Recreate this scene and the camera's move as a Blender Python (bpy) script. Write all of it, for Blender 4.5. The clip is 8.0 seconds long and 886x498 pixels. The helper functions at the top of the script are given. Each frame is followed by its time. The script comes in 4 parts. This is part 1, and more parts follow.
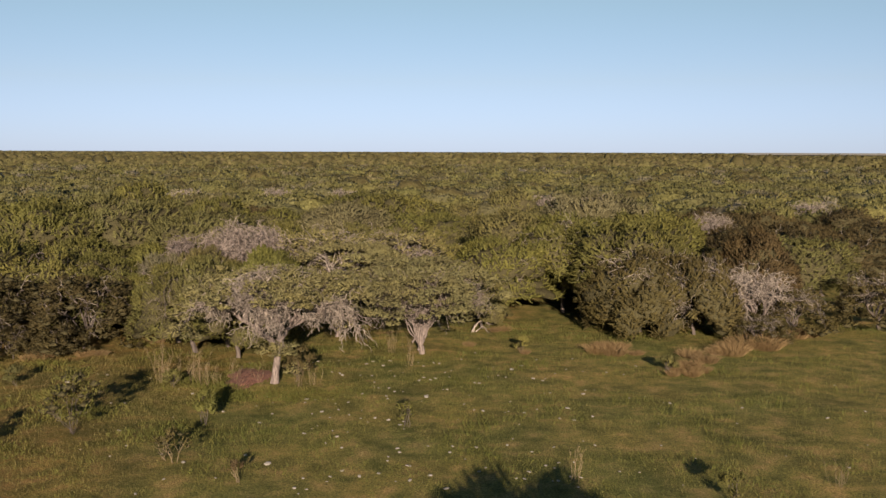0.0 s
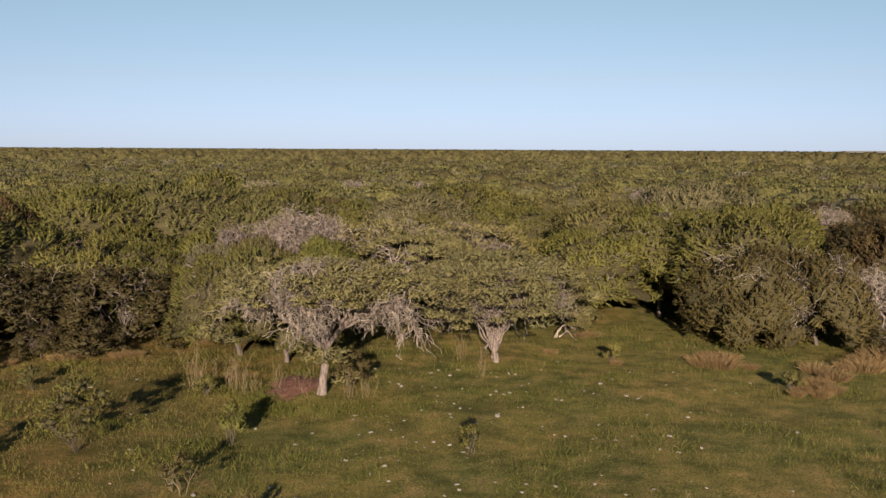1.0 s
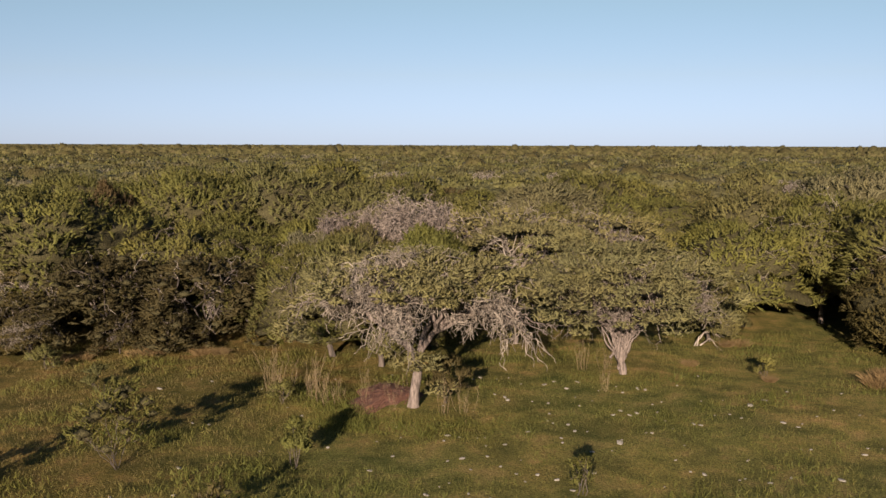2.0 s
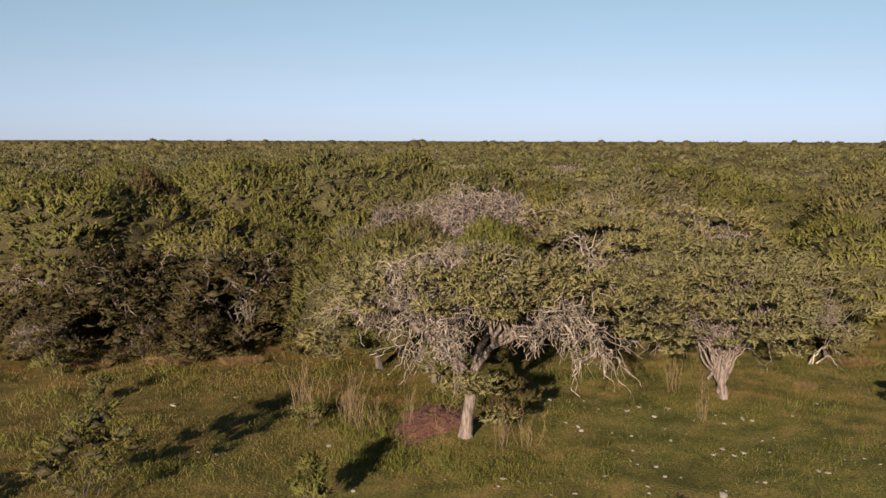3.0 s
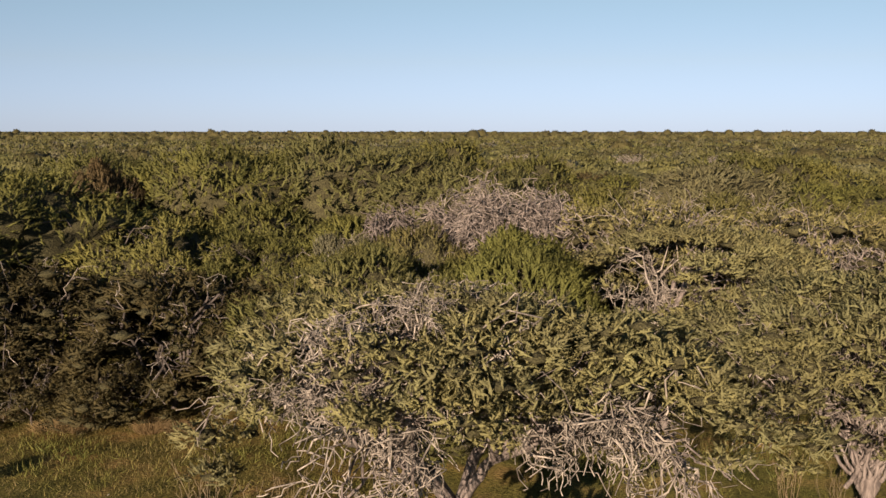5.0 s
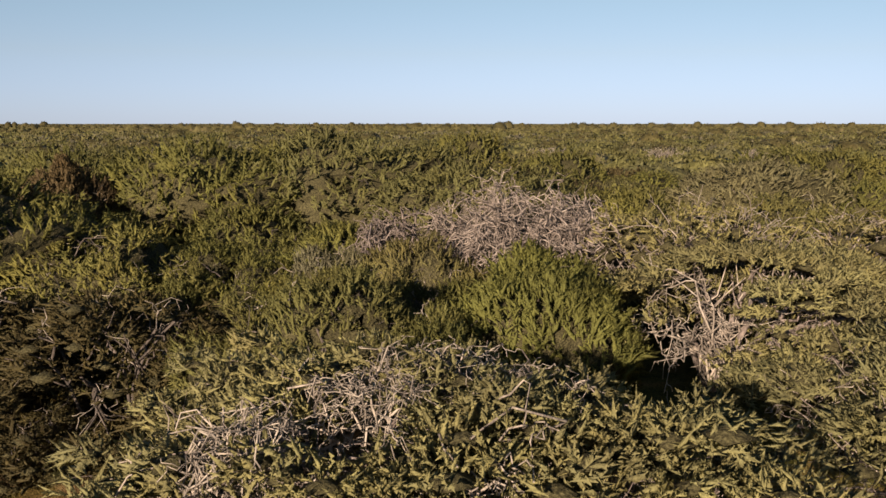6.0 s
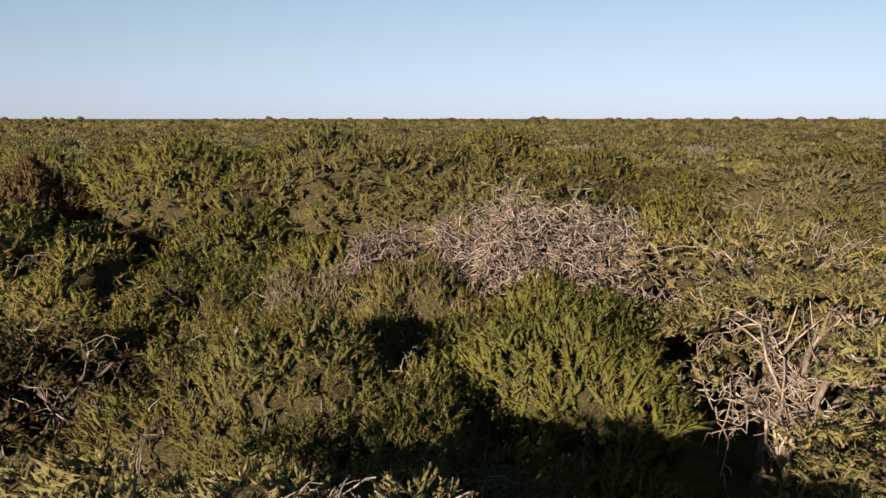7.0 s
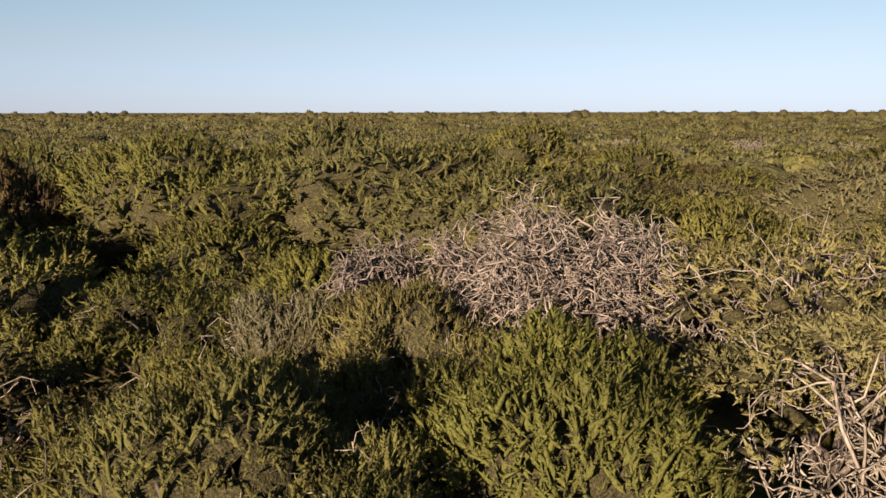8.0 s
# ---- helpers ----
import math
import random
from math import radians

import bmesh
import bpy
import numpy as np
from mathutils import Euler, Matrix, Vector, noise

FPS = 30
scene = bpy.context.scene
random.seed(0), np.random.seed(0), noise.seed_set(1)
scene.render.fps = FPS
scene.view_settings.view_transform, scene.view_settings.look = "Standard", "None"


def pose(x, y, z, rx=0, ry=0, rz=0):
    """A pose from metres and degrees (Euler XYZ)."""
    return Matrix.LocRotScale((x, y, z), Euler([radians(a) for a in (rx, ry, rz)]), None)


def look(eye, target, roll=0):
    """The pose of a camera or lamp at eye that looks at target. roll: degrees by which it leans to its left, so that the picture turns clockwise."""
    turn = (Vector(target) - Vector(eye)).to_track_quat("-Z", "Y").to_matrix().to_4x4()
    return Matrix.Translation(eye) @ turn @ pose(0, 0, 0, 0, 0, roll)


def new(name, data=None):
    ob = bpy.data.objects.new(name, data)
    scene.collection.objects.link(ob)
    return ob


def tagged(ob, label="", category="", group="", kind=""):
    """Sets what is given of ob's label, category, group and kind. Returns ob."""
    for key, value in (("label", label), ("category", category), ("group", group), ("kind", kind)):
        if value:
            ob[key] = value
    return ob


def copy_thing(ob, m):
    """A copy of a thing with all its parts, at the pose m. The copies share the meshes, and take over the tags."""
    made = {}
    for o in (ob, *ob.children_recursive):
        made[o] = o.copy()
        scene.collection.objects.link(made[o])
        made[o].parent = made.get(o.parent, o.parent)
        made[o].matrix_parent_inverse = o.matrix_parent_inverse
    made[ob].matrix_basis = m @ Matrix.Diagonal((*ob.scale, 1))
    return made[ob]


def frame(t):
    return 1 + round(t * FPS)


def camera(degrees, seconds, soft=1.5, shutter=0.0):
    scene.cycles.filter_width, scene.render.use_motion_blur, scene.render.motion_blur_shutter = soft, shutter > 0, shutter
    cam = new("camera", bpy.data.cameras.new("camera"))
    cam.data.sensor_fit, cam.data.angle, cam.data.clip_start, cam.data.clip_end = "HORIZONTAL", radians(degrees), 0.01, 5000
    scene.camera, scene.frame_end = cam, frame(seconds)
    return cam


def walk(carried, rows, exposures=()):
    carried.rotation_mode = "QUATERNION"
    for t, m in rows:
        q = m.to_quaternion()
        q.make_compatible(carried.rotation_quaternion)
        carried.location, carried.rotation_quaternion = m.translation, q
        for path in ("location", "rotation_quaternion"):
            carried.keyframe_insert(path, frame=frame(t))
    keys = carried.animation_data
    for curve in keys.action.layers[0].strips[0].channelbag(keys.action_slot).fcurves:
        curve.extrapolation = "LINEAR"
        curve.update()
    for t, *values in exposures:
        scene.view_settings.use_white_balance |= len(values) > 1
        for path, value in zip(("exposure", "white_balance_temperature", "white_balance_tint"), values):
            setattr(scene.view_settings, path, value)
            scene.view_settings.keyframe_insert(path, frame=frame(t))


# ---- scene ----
cam = camera(49.3, 8.0)
PATH = [
    (0, (1.219, 0.348, 10.789), (1.163, 2.337, 10.587), 0.2),
    (0.5, (1.363, 3.806, 10.231), (1.254, 5.792, 10.026), 0.2),
    (1, (1.439, 7.177, 9.82), (1.203, 9.152, 9.613), 0.3),
    (1.5, (1.545, 10.185, 9.4), (1.17, 12.138, 9.189), 0.3),
    (2, (1.558, 13.236, 8.947), (1.039, 15.156, 8.732), 0.2),
    (3.3, (0.382, 20.711, 8.191), (-0.327, 22.568, 7.964), 0.2),
    (3.5, (0.237, 21.802, 8.116), (-0.484, 23.653, 7.886), 0.2),
    (4, (-0.271, 24.502, 8.043), (-1.021, 26.341, 7.808), 0.1),
    (4.5, (-0.939, 27.161, 8.034), (-1.713, 28.989, 7.795), 0.1),
    (4.7, (-1.181, 28.287, 8.013), (-1.97, 30.109, 7.774), 0.1),
    (5.8, (-2.99, 33.919, 7.994), (-3.828, 35.716, 7.739), -0.1),
    (6, (-3.253, 34.922, 7.998), (-4.107, 36.712, 7.74), -0.0),
    (6.5, (-4.006, 37.166, 7.987), (-4.885, 38.943, 7.725), 0.0),
    (7, (-4.552, 39.277, 8.039), (-5.469, 41.034, 7.771), 0.0),
    (7.5, (-5.029, 41.124, 8.046), (-5.983, 42.86, 7.772), -0.0),
    (8, (-5.472, 42.831, 8.058), (-6.464, 44.545, 7.777), -0.1),
]
LOOK = [(0.0, 1.13, 6550, 15), (5.0, 1.18, 6680, 15), (7.0, 1.25, 6850, 15), (8.0, 1.36, 7000, 15)]     # seconds, stops, kelvin, tint
walk(cam, [(t, look(eye, target, roll)) for t, eye, target, roll in PATH], LOOK)

# ---- light: low sun behind the camera, clear sky ----
SUN_EL, SUN_SIDE = radians(13.2), 0.09          # shadows run along (-SUN_SIDE, 1)
sun_from = Vector((SUN_SIDE, -1.0, 0)).normalized() * math.cos(SUN_EL) + Vector((0, 0, math.sin(SUN_EL)))
sun_data = bpy.data.lights.new("sun", "SUN")
sun_data.energy, sun_data.angle, sun_data.color = 5.0, radians(0.55), (1.0, 0.85, 0.68)
sun = new("sun", sun_data)
sun.matrix_world = look(sun_from * 60, (0, 0, 0))
world = bpy.data.worlds.new("world")
scene.world = world
world.use_nodes = True
wn = world.node_tree
sky = wn.nodes.new("ShaderNodeTexSky")
sky.sky_type, sky.sun_disc = "NISHITA", False
sky.sun_elevation, sky.sun_rotation = SUN_EL, math.pi - math.atan(SUN_SIDE)
sky.air_density, sky.dust_density, sky.ozone_density, sky.altitude = 1.0, 0.0, 3.0, 100
wn.nodes["Background"].inputs[1].default_value = 0.0501
hue = wn.nodes.new("ShaderNodeMix")        # the air near the horizon is clear and cool, without the yellow haze
hue.data_type, hue.blend_type = "RGBA", "MULTIPLY"
up = wn.nodes.new("ShaderNodeTexCoord")
split = wn.nodes.new("ShaderNodeSeparateXYZ")
wn.links.new(up.outputs["Generated"], split.inputs[0])
tone = wn.nodes.new("ShaderNodeValToRGB")
tone.color_ramp.elements.new(0.08)
for e, (at, c) in zip(tone.color_ramp.elements, ((0.0, (0.59, 0.79, 1.57, 1)), (0.07, (0.88, 0.84, 1.05, 1)), (0.16, (1.09, 0.975, 0.87, 1)))):
    e.position, e.color = at, c
wn.links.new(split.outputs["Z"], tone.inputs[0])
hue.inputs[0].default_value = 1.0
wn.links.new(sky.outputs[0], hue.inputs[6])
wn.links.new(tone.outputs[0], hue.inputs[7])
wn.links.new(hue.outputs[2], wn.nodes["Background"].inputs[0])


# ---- materials ----
def nodes(name):
    m = bpy.data.materials.new(name)
    m.use_nodes = True
    t = m.node_tree
    return m, t, t.nodes["Principled BSDF"]


def add(t, kind, **values):
    n = t.nodes.new(kind)
    for k, v in values.items():
        n.inputs[k.replace("_", " ")].default_value = v
    return n


def ramp(t, fac, stops):
    n = t.nodes.new("ShaderNodeValToRGB")
    e = n.color_ramp.elements
    while len(e) < len(stops):
        e.new(0.5)
    for k, (p, c) in zip(e, stops):
        k.position, k.color = p, (*c, 1)
    t.links.new(fac, n.inputs[0])
    return n.outputs[0]


def mix(t, fac, a, b, how="MIX"):
    n = t.nodes.new("ShaderNodeMix")
    n.data_type, n.blend_type = "RGBA", how
    for s, v in ((n.inputs[0], fac), (n.inputs[6], a), (n.inputs[7], b)):
        if hasattr(v, "is_output"):
            t.links.new(v, s)
        else:
            s.default_value = v if isinstance(v, (int, float)) else (*v, 1)
    return n.outputs[2]


def noise_of(t, scale, detail=4, rough=0.6, coords="Object"):
    c = t.nodes.new("ShaderNodeTexCoord")
    n = add(t, "ShaderNodeTexNoise", Scale=scale, Detail=detail, Roughness=rough)
    t.links.new(c.outputs[coords], n.inputs["Vector"])
    return n.outputs[0]


def bump(t, shader, height, strength, distance):
    b = add(t, "ShaderNodeBump", Strength=strength, Distance=distance)
    t.links.new(height, b.inputs["Height"])
    t.links.new(b.outputs[0], shader.inputs["Normal"])


def place_noise(t, scale, detail=3):
    g = t.nodes.new("ShaderNodeNewGeometry")
    n = add(t, "ShaderNodeTexNoise", Scale=scale, Detail=detail, Roughness=0.6)
    t.links.new(g.outputs["Position"], n.inputs["Vector"])
    return n.outputs[0]


def leaf_material(name, stops, per="object", clear=0.24, tufts=26.0):
    """Foliage: the hue varies from tree to tree, from sprig to sprig and in broad patches."""
    m, t, p = nodes(name)
    if per == "object":
        who = t.nodes.new("ShaderNodeObjectInfo").outputs["Random"]
    else:
        a = t.nodes.new("ShaderNodeAttribute")
        a.attribute_name = "tint"
        who = a.outputs["Fac"]
    base = ramp(t, who, stops)
    w = t.nodes.new("ShaderNodeTexWhiteNoise")
    w.noise_dimensions = "1D"
    k = t.nodes.new("ShaderNodeMath")
    k.operation, k.inputs[1].default_value = "MULTIPLY", 91.7
    t.links.new(who, k.inputs[0])
    t.links.new(k.outputs[0], w.inputs["W"])
    base = mix(t, 0.5, base, ramp(t, w.outputs["Value"], [(0, (0.62, 0.64, 0.68)), (0.5, (1.0, 1.0, 1.0)), (1, (1.14, 1.12, 1.04))]), "MULTIPLY")
    if per == "object":
        lump = t.nodes.new("ShaderNodeAttribute")
        lump.attribute_name = "tint"
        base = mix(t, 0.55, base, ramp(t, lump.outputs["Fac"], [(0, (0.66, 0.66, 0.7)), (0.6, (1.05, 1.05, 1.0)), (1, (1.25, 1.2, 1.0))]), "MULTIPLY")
    isle = t.nodes.new("ShaderNodeNewGeometry").outputs["Random Per Island"]
    base = mix(t, 0.18 if per == "object" else 0.3, base, ramp(t, isle, [(0, (0.35, 0.35, 0.33)), (0.5, (0.8, 0.8, 0.77)), (1, (1.25, 1.22, 1.1))]), "MULTIPLY")
    base = mix(t, 0.5, base, ramp(t, place_noise(t, 0.9), [(0.3, (0.7, 0.62, 0.5)), (0.7, (1.15, 1.2, 1.1))]), "MULTIPLY")
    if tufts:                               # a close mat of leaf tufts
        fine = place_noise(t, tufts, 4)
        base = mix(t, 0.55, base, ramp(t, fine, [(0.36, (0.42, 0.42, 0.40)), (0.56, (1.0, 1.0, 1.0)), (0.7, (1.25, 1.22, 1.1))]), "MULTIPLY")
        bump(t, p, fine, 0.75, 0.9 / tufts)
    t.links.new(base, p.inputs["Base Color"])
    p.inputs["Roughness"].default_value = 0.62
    p.inputs["Specular IOR Level"].default_value = 0.12
    tr = t.nodes.new("ShaderNodeBsdfTranslucent")
    t.links.new(base, tr.inputs[0])
    ms = t.nodes.new("ShaderNodeMixShader")
    ms.inputs[0].default_value = clear
    t.links.new(p.outputs[0], ms.inputs[1])
    t.links.new(tr.outputs[0], ms.inputs[2])
    t.links.new(ms.outputs[0], t.nodes["Material Output"].inputs[0])
    return m


GREENS = [(0.0, (0.118, 0.108, 0.036)), (0.25, (0.143, 0.132, 0.039)), (0.5, (0.161, 0.141, 0.044)), (0.7, (0.131, 0.120, 0.047)),
          (0.88, (0.154, 0.130, 0.055)), (1.0, (0.166, 0.144, 0.092))]
NEAR_GREENS = [(p, (r * 1.05, g * 1.09, b * 1.06)) for p, (r, g, b) in GREENS]        # lighter copy for near crowns: offsets in colour the shade among their shoots
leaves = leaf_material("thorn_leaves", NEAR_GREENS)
# greens of the far crowns, with distance haze mixed in as a bluer tone
HAZED_GREENS = [(p, (r * 0.82, g * 0.84, b * 1.0)) for p, (r, g, b) in GREENS]
far_leaves = leaf_material("far_leaves", HAZED_GREENS, per="tint", clear=0.05, tufts=2.2)
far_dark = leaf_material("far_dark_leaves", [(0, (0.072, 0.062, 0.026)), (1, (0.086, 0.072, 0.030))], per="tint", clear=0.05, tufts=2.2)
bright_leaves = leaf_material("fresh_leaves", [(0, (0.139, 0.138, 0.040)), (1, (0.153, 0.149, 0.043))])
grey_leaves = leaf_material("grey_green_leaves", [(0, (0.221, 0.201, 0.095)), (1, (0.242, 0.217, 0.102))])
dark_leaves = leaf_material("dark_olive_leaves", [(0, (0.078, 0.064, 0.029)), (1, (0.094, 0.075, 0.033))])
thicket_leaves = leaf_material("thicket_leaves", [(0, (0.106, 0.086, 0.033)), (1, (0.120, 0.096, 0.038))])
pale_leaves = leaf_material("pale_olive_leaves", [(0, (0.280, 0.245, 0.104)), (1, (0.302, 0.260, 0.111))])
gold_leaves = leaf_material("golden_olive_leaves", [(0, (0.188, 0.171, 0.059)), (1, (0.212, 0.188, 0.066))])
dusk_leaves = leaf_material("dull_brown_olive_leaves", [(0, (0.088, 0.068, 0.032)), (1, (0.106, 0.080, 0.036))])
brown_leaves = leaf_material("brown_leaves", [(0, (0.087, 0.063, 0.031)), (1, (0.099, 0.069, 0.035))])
straw = leaf_material("dry_straw", [(0, (0.234, 0.156, 0.075)), (1, (0.290, 0.197, 0.096))], clear=0.2, tufts=0.0)
stalks = leaf_material("dry_stalks", [(0, (0.217, 0.159, 0.092)), (1, (0.267, 0.200, 0.125))], clear=0.1, tufts=0.0)
grass_blades = leaf_material("grass_blades", [(0, (0.100, 0.106, 0.026)), (0.45, (0.141, 0.132, 0.033)), (0.75, (0.187, 0.149, 0.053)), (1, (0.249, 0.184, 0.084))], per="tint", tufts=0.0)


def bark_material(name, dark, light, scale=9.0):
    m, t, p = nodes(name)
    c = t.nodes.new("ShaderNodeTexCoord")
    long = t.nodes.new("ShaderNodeMapping")             # ridges run along the stem
    long.inputs["Scale"].default_value = (1, 1, 0.22)
    t.links.new(c.outputs["Object"], long.inputs["Vector"])
    rough = add(t, "ShaderNodeTexNoise", Scale=scale, Detail=6, Roughness=0.65)
    t.links.new(long.outputs[0], rough.inputs["Vector"])
    n = rough.outputs[0]
    base = ramp(t, n, [(0.38, dark), (0.60, light)])
    base = mix(t, 0.6, base, ramp(t, place_noise(t, 1.3), [(0.3, (0.6, 0.55, 0.5)), (0.7, (1.1, 1.1, 1.1))]), "MULTIPLY")
    t.links.new(base, p.inputs["Base Color"])
    p.inputs["Roughness"].default_value = 0.85
    bump(t, p, n, 0.9, 0.05)
    return m


bark = bark_material("pale_bark", (0.071, 0.053, 0.043), (0.225, 0.178, 0.149), 13.0)
dead_wood = bark_material("bleached_dead_wood", (0.09, 0.072, 0.057), (0.37, 0.31, 0.245), 6.0)
nest_wood = bark_material("weathered_dead_wood", (0.075, 0.058, 0.047), (0.34, 0.275, 0.225), 6.0)
dark_bark = bark_material("dark_bark", (0.038, 0.029, 0.023), (0.100, 0.077, 0.060))

soil_red, t, p = nodes("red_soil")
n = noise_of(t, 4.0, 8, 0.75)
t.links.new(ramp(t, n, [(0.36, (0.084, 0.035, 0.025)), (0.5, (0.167, 0.070, 0.042)), (0.66, (0.251, 0.107, 0.063))]), p.inputs["Base Color"])
p.inputs["Roughness"].default_value = 0.95
bump(t, p, n, 1.0, 0.15)

stone_pale, t, p = nodes("pale_stone")
n = noise_of(t, 14.0, 5)
t.links.new(ramp(t, n, [(0.3, (0.167, 0.142, 0.109)), (0.7, (0.317, 0.284, 0.234))]), p.inputs["Base Color"])
p.inputs["Roughness"].default_value = 0.9
bump(t, p, n, 0.5, 0.02)

turf, t, p = nodes("turf")
big, mid_n, fine = place_noise(t, 0.12, 4), place_noise(t, 0.9, 5), place_noise(t, 14.0, 6)
where = t.nodes.new("ShaderNodeSeparateXYZ")
t.links.new(t.nodes.new("ShaderNodeNewGeometry").outputs["Position"], where.inputs[0])
worn = t.nodes.new("ShaderNodeMapRange")           # barer, browner ground towards the wood's western edge; also darkened for shade among grass
for k, v in zip(("From Min", "From Max", "To Min", "To Max"), (-7.0, -15.0, 0.0, 0.75)):
    worn.inputs[k].default_value = v
t.links.new(where.outputs["X"], worn.inputs["Value"])
base = ramp(t, mid_n, [(0.28, (0.076, 0.083, 0.024)), (0.5, (0.142, 0.131, 0.040)), (0.70, (0.215, 0.160, 0.068))])
base = mix(t, 0.6, base, ramp(t, big, [(0.36, (0.60, 0.74, 0.6)), (0.62, (1.4, 1.15, 1.1))]), "MULTIPLY")
base = mix(t, 0.7, base, ramp(t, fine, [(0.35, (0.3, 0.3, 0.3)), (0.65, (1.6, 1.55, 1.45))]), "MULTIPLY")
base = mix(t, 0.4, base, ramp(t, place_noise(t, 0.45, 4), [(0.36, (0.50, 0.52, 0.50)), (0.5, (1.05, 1.05, 1.0)), (0.64, (1.5, 1.4, 1.3))]), "MULTIPLY")
base = mix(t, worn.outputs[0], base, mix(t, 1.0, base, (0.74, 0.60, 0.56), "MULTIPLY"))
t.links.new(base, p.inputs["Base Color"])
p.inputs["Roughness"].default_value = 0.95
p.inputs["Specular IOR Level"].default_value = 0.1
bump(t, p, fine, 0.9, 0.08)

canopy_far, t, p = nodes("far_canopy")
big, mid_n, fine = place_noise(t, 0.02, 3), place_noise(t, 0.16, 3), place_noise(t, 0.7, 4)
base = ramp(t, mid_n, [(0.3, (0.077, 0.069, 0.028)), (0.5, (0.099, 0.087, 0.033)), (0.7, (0.109, 0.084, 0.043))])
base = mix(t, 0.5, base, ramp(t, fine, [(0.35, (0.55, 0.55, 0.55)), (0.65, (1.2, 1.2, 1.1))]), "MULTIPLY")
t.links.new(base, p.inputs["Base Color"])
p.inputs["Roughness"].default_value = 0.9
p.inputs["Specular IOR Level"].default_value = 0.1
bump(t, p, fine, 0.6, 0.8)

field_pale, t, p = nodes("stubble_field")
n = place_noise(t, 0.01, 4)
t.links.new(ramp(t, n, [(0.3, (0.251, 0.209, 0.134)), (0.7, (0.351, 0.301, 0.209))]), p.inputs["Base Color"])
p.inputs["Roughness"].default_value = 0.95


shaded_twigs, t, p = nodes("shaded_twigs")           # the brown depth of a crown: twigs and withered leaves, shade between shoots painted in
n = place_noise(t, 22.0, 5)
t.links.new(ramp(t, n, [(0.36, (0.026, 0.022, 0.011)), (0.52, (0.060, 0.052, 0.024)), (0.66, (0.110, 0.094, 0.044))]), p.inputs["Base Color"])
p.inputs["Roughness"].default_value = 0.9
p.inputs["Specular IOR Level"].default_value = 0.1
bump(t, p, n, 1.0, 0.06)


# ---- mesh tools ----
def mesh_of(name, verts, faces, material, tint=None, smooth=False, bend=None, inner=0):
    """A mesh from arrays: verts (n, 3), faces (m, 3 or 4); tint: one value a vertex; bend: a normal for each vertex;
    inner: how many of the first faces are twigs and dry leaves in a crown's depth, coloured dark for shade."""
    me = bpy.data.meshes.new(name)
    verts, faces = np.asarray(verts, np.float32), np.asarray(faces, np.int32)
    k = faces.shape[1]
    me.vertices.add(len(verts))
    me.vertices.foreach_set("co", verts.ravel())
    me.loops.add(faces.size)
    me.loops.foreach_set("vertex_index", faces.ravel())
    me.polygons.add(len(faces))
    me.polygons.foreach_set("loop_start", np.arange(0, faces.size, k, dtype=np.int32))
    me.polygons.foreach_set("use_smooth", np.full(len(faces), smooth))
    if tint is not None:
        a = me.attributes.new("tint", "FLOAT", "POINT")
        a.data.foreach_set("value", np.asarray(tint, np.float32))
    me.update(calc_edges=True)
    me.materials.append(material)
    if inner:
        me.materials.append(shaded_twigs)
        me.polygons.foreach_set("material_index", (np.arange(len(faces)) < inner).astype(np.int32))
    if bend is not None:
        me.normals_split_custom_set_from_vertices(np.asarray(bend, np.float32))
    return me


def leaf_normals(V, out, own=0.5):
    """Leaves V (n, 3, 3) turned to face out, and their rounded normals: those of the tuft that they belong to."""
    n = unit(np.cross(V[:, 1] - V[:, 0], V[:, 2] - V[:, 0]))
    back = (n * out).sum(1) < 0
    V[back] = V[back][:, [1, 0, 2]]
    n[back] *= -1
    return np.repeat(unit(out + n * own), 3, axis=0)


def unit(v):
    return v / np.maximum(np.linalg.norm(v, axis=-1, keepdims=True), 1e-9)


def across(u, rng):
    """A random direction square to each u."""
    return unit(np.cross(u, unit(rng.normal(size=u.shape))))


def tubes(paths, sides=5):
    """Tubes round batches of paths: each batch is points (m, n, 3) and radii (m, n)."""
    vs, fs, base = [], [], 0
    for P, R in paths:
        m, n, _ = P.shape
        T = unit(np.gradient(P, axis=1))
        side = unit(np.cross(T, np.where(np.abs(T[:, :1, 2:]) > 0.9, [[[1.0, 0, 0]]], [[[0, 0, 1.0]]])))
        up = np.cross(T, side)
        a = np.arange(sides) * 2 * math.pi / sides
        ring = P[:, :, None] + R[:, :, None, None] * (np.cos(a)[:, None] * side[:, :, None] + np.sin(a)[:, None] * up[:, :, None])
        vs.append(ring.reshape(-1, 3))
        i = np.arange(m)[:, None, None] * n * sides + np.arange(n - 1)[None, :, None] * sides
        j, k = np.arange(sides)[None, None], (np.arange(sides) + 1)[None, None] % sides
        f = np.stack(np.broadcast_arrays(i + j, i + k, i + k + sides, i + j + sides), -1)
        fs.append(f.reshape(-1, 4) + base)
        base += m * n * sides
    return np.concatenate(vs), np.concatenate(fs)


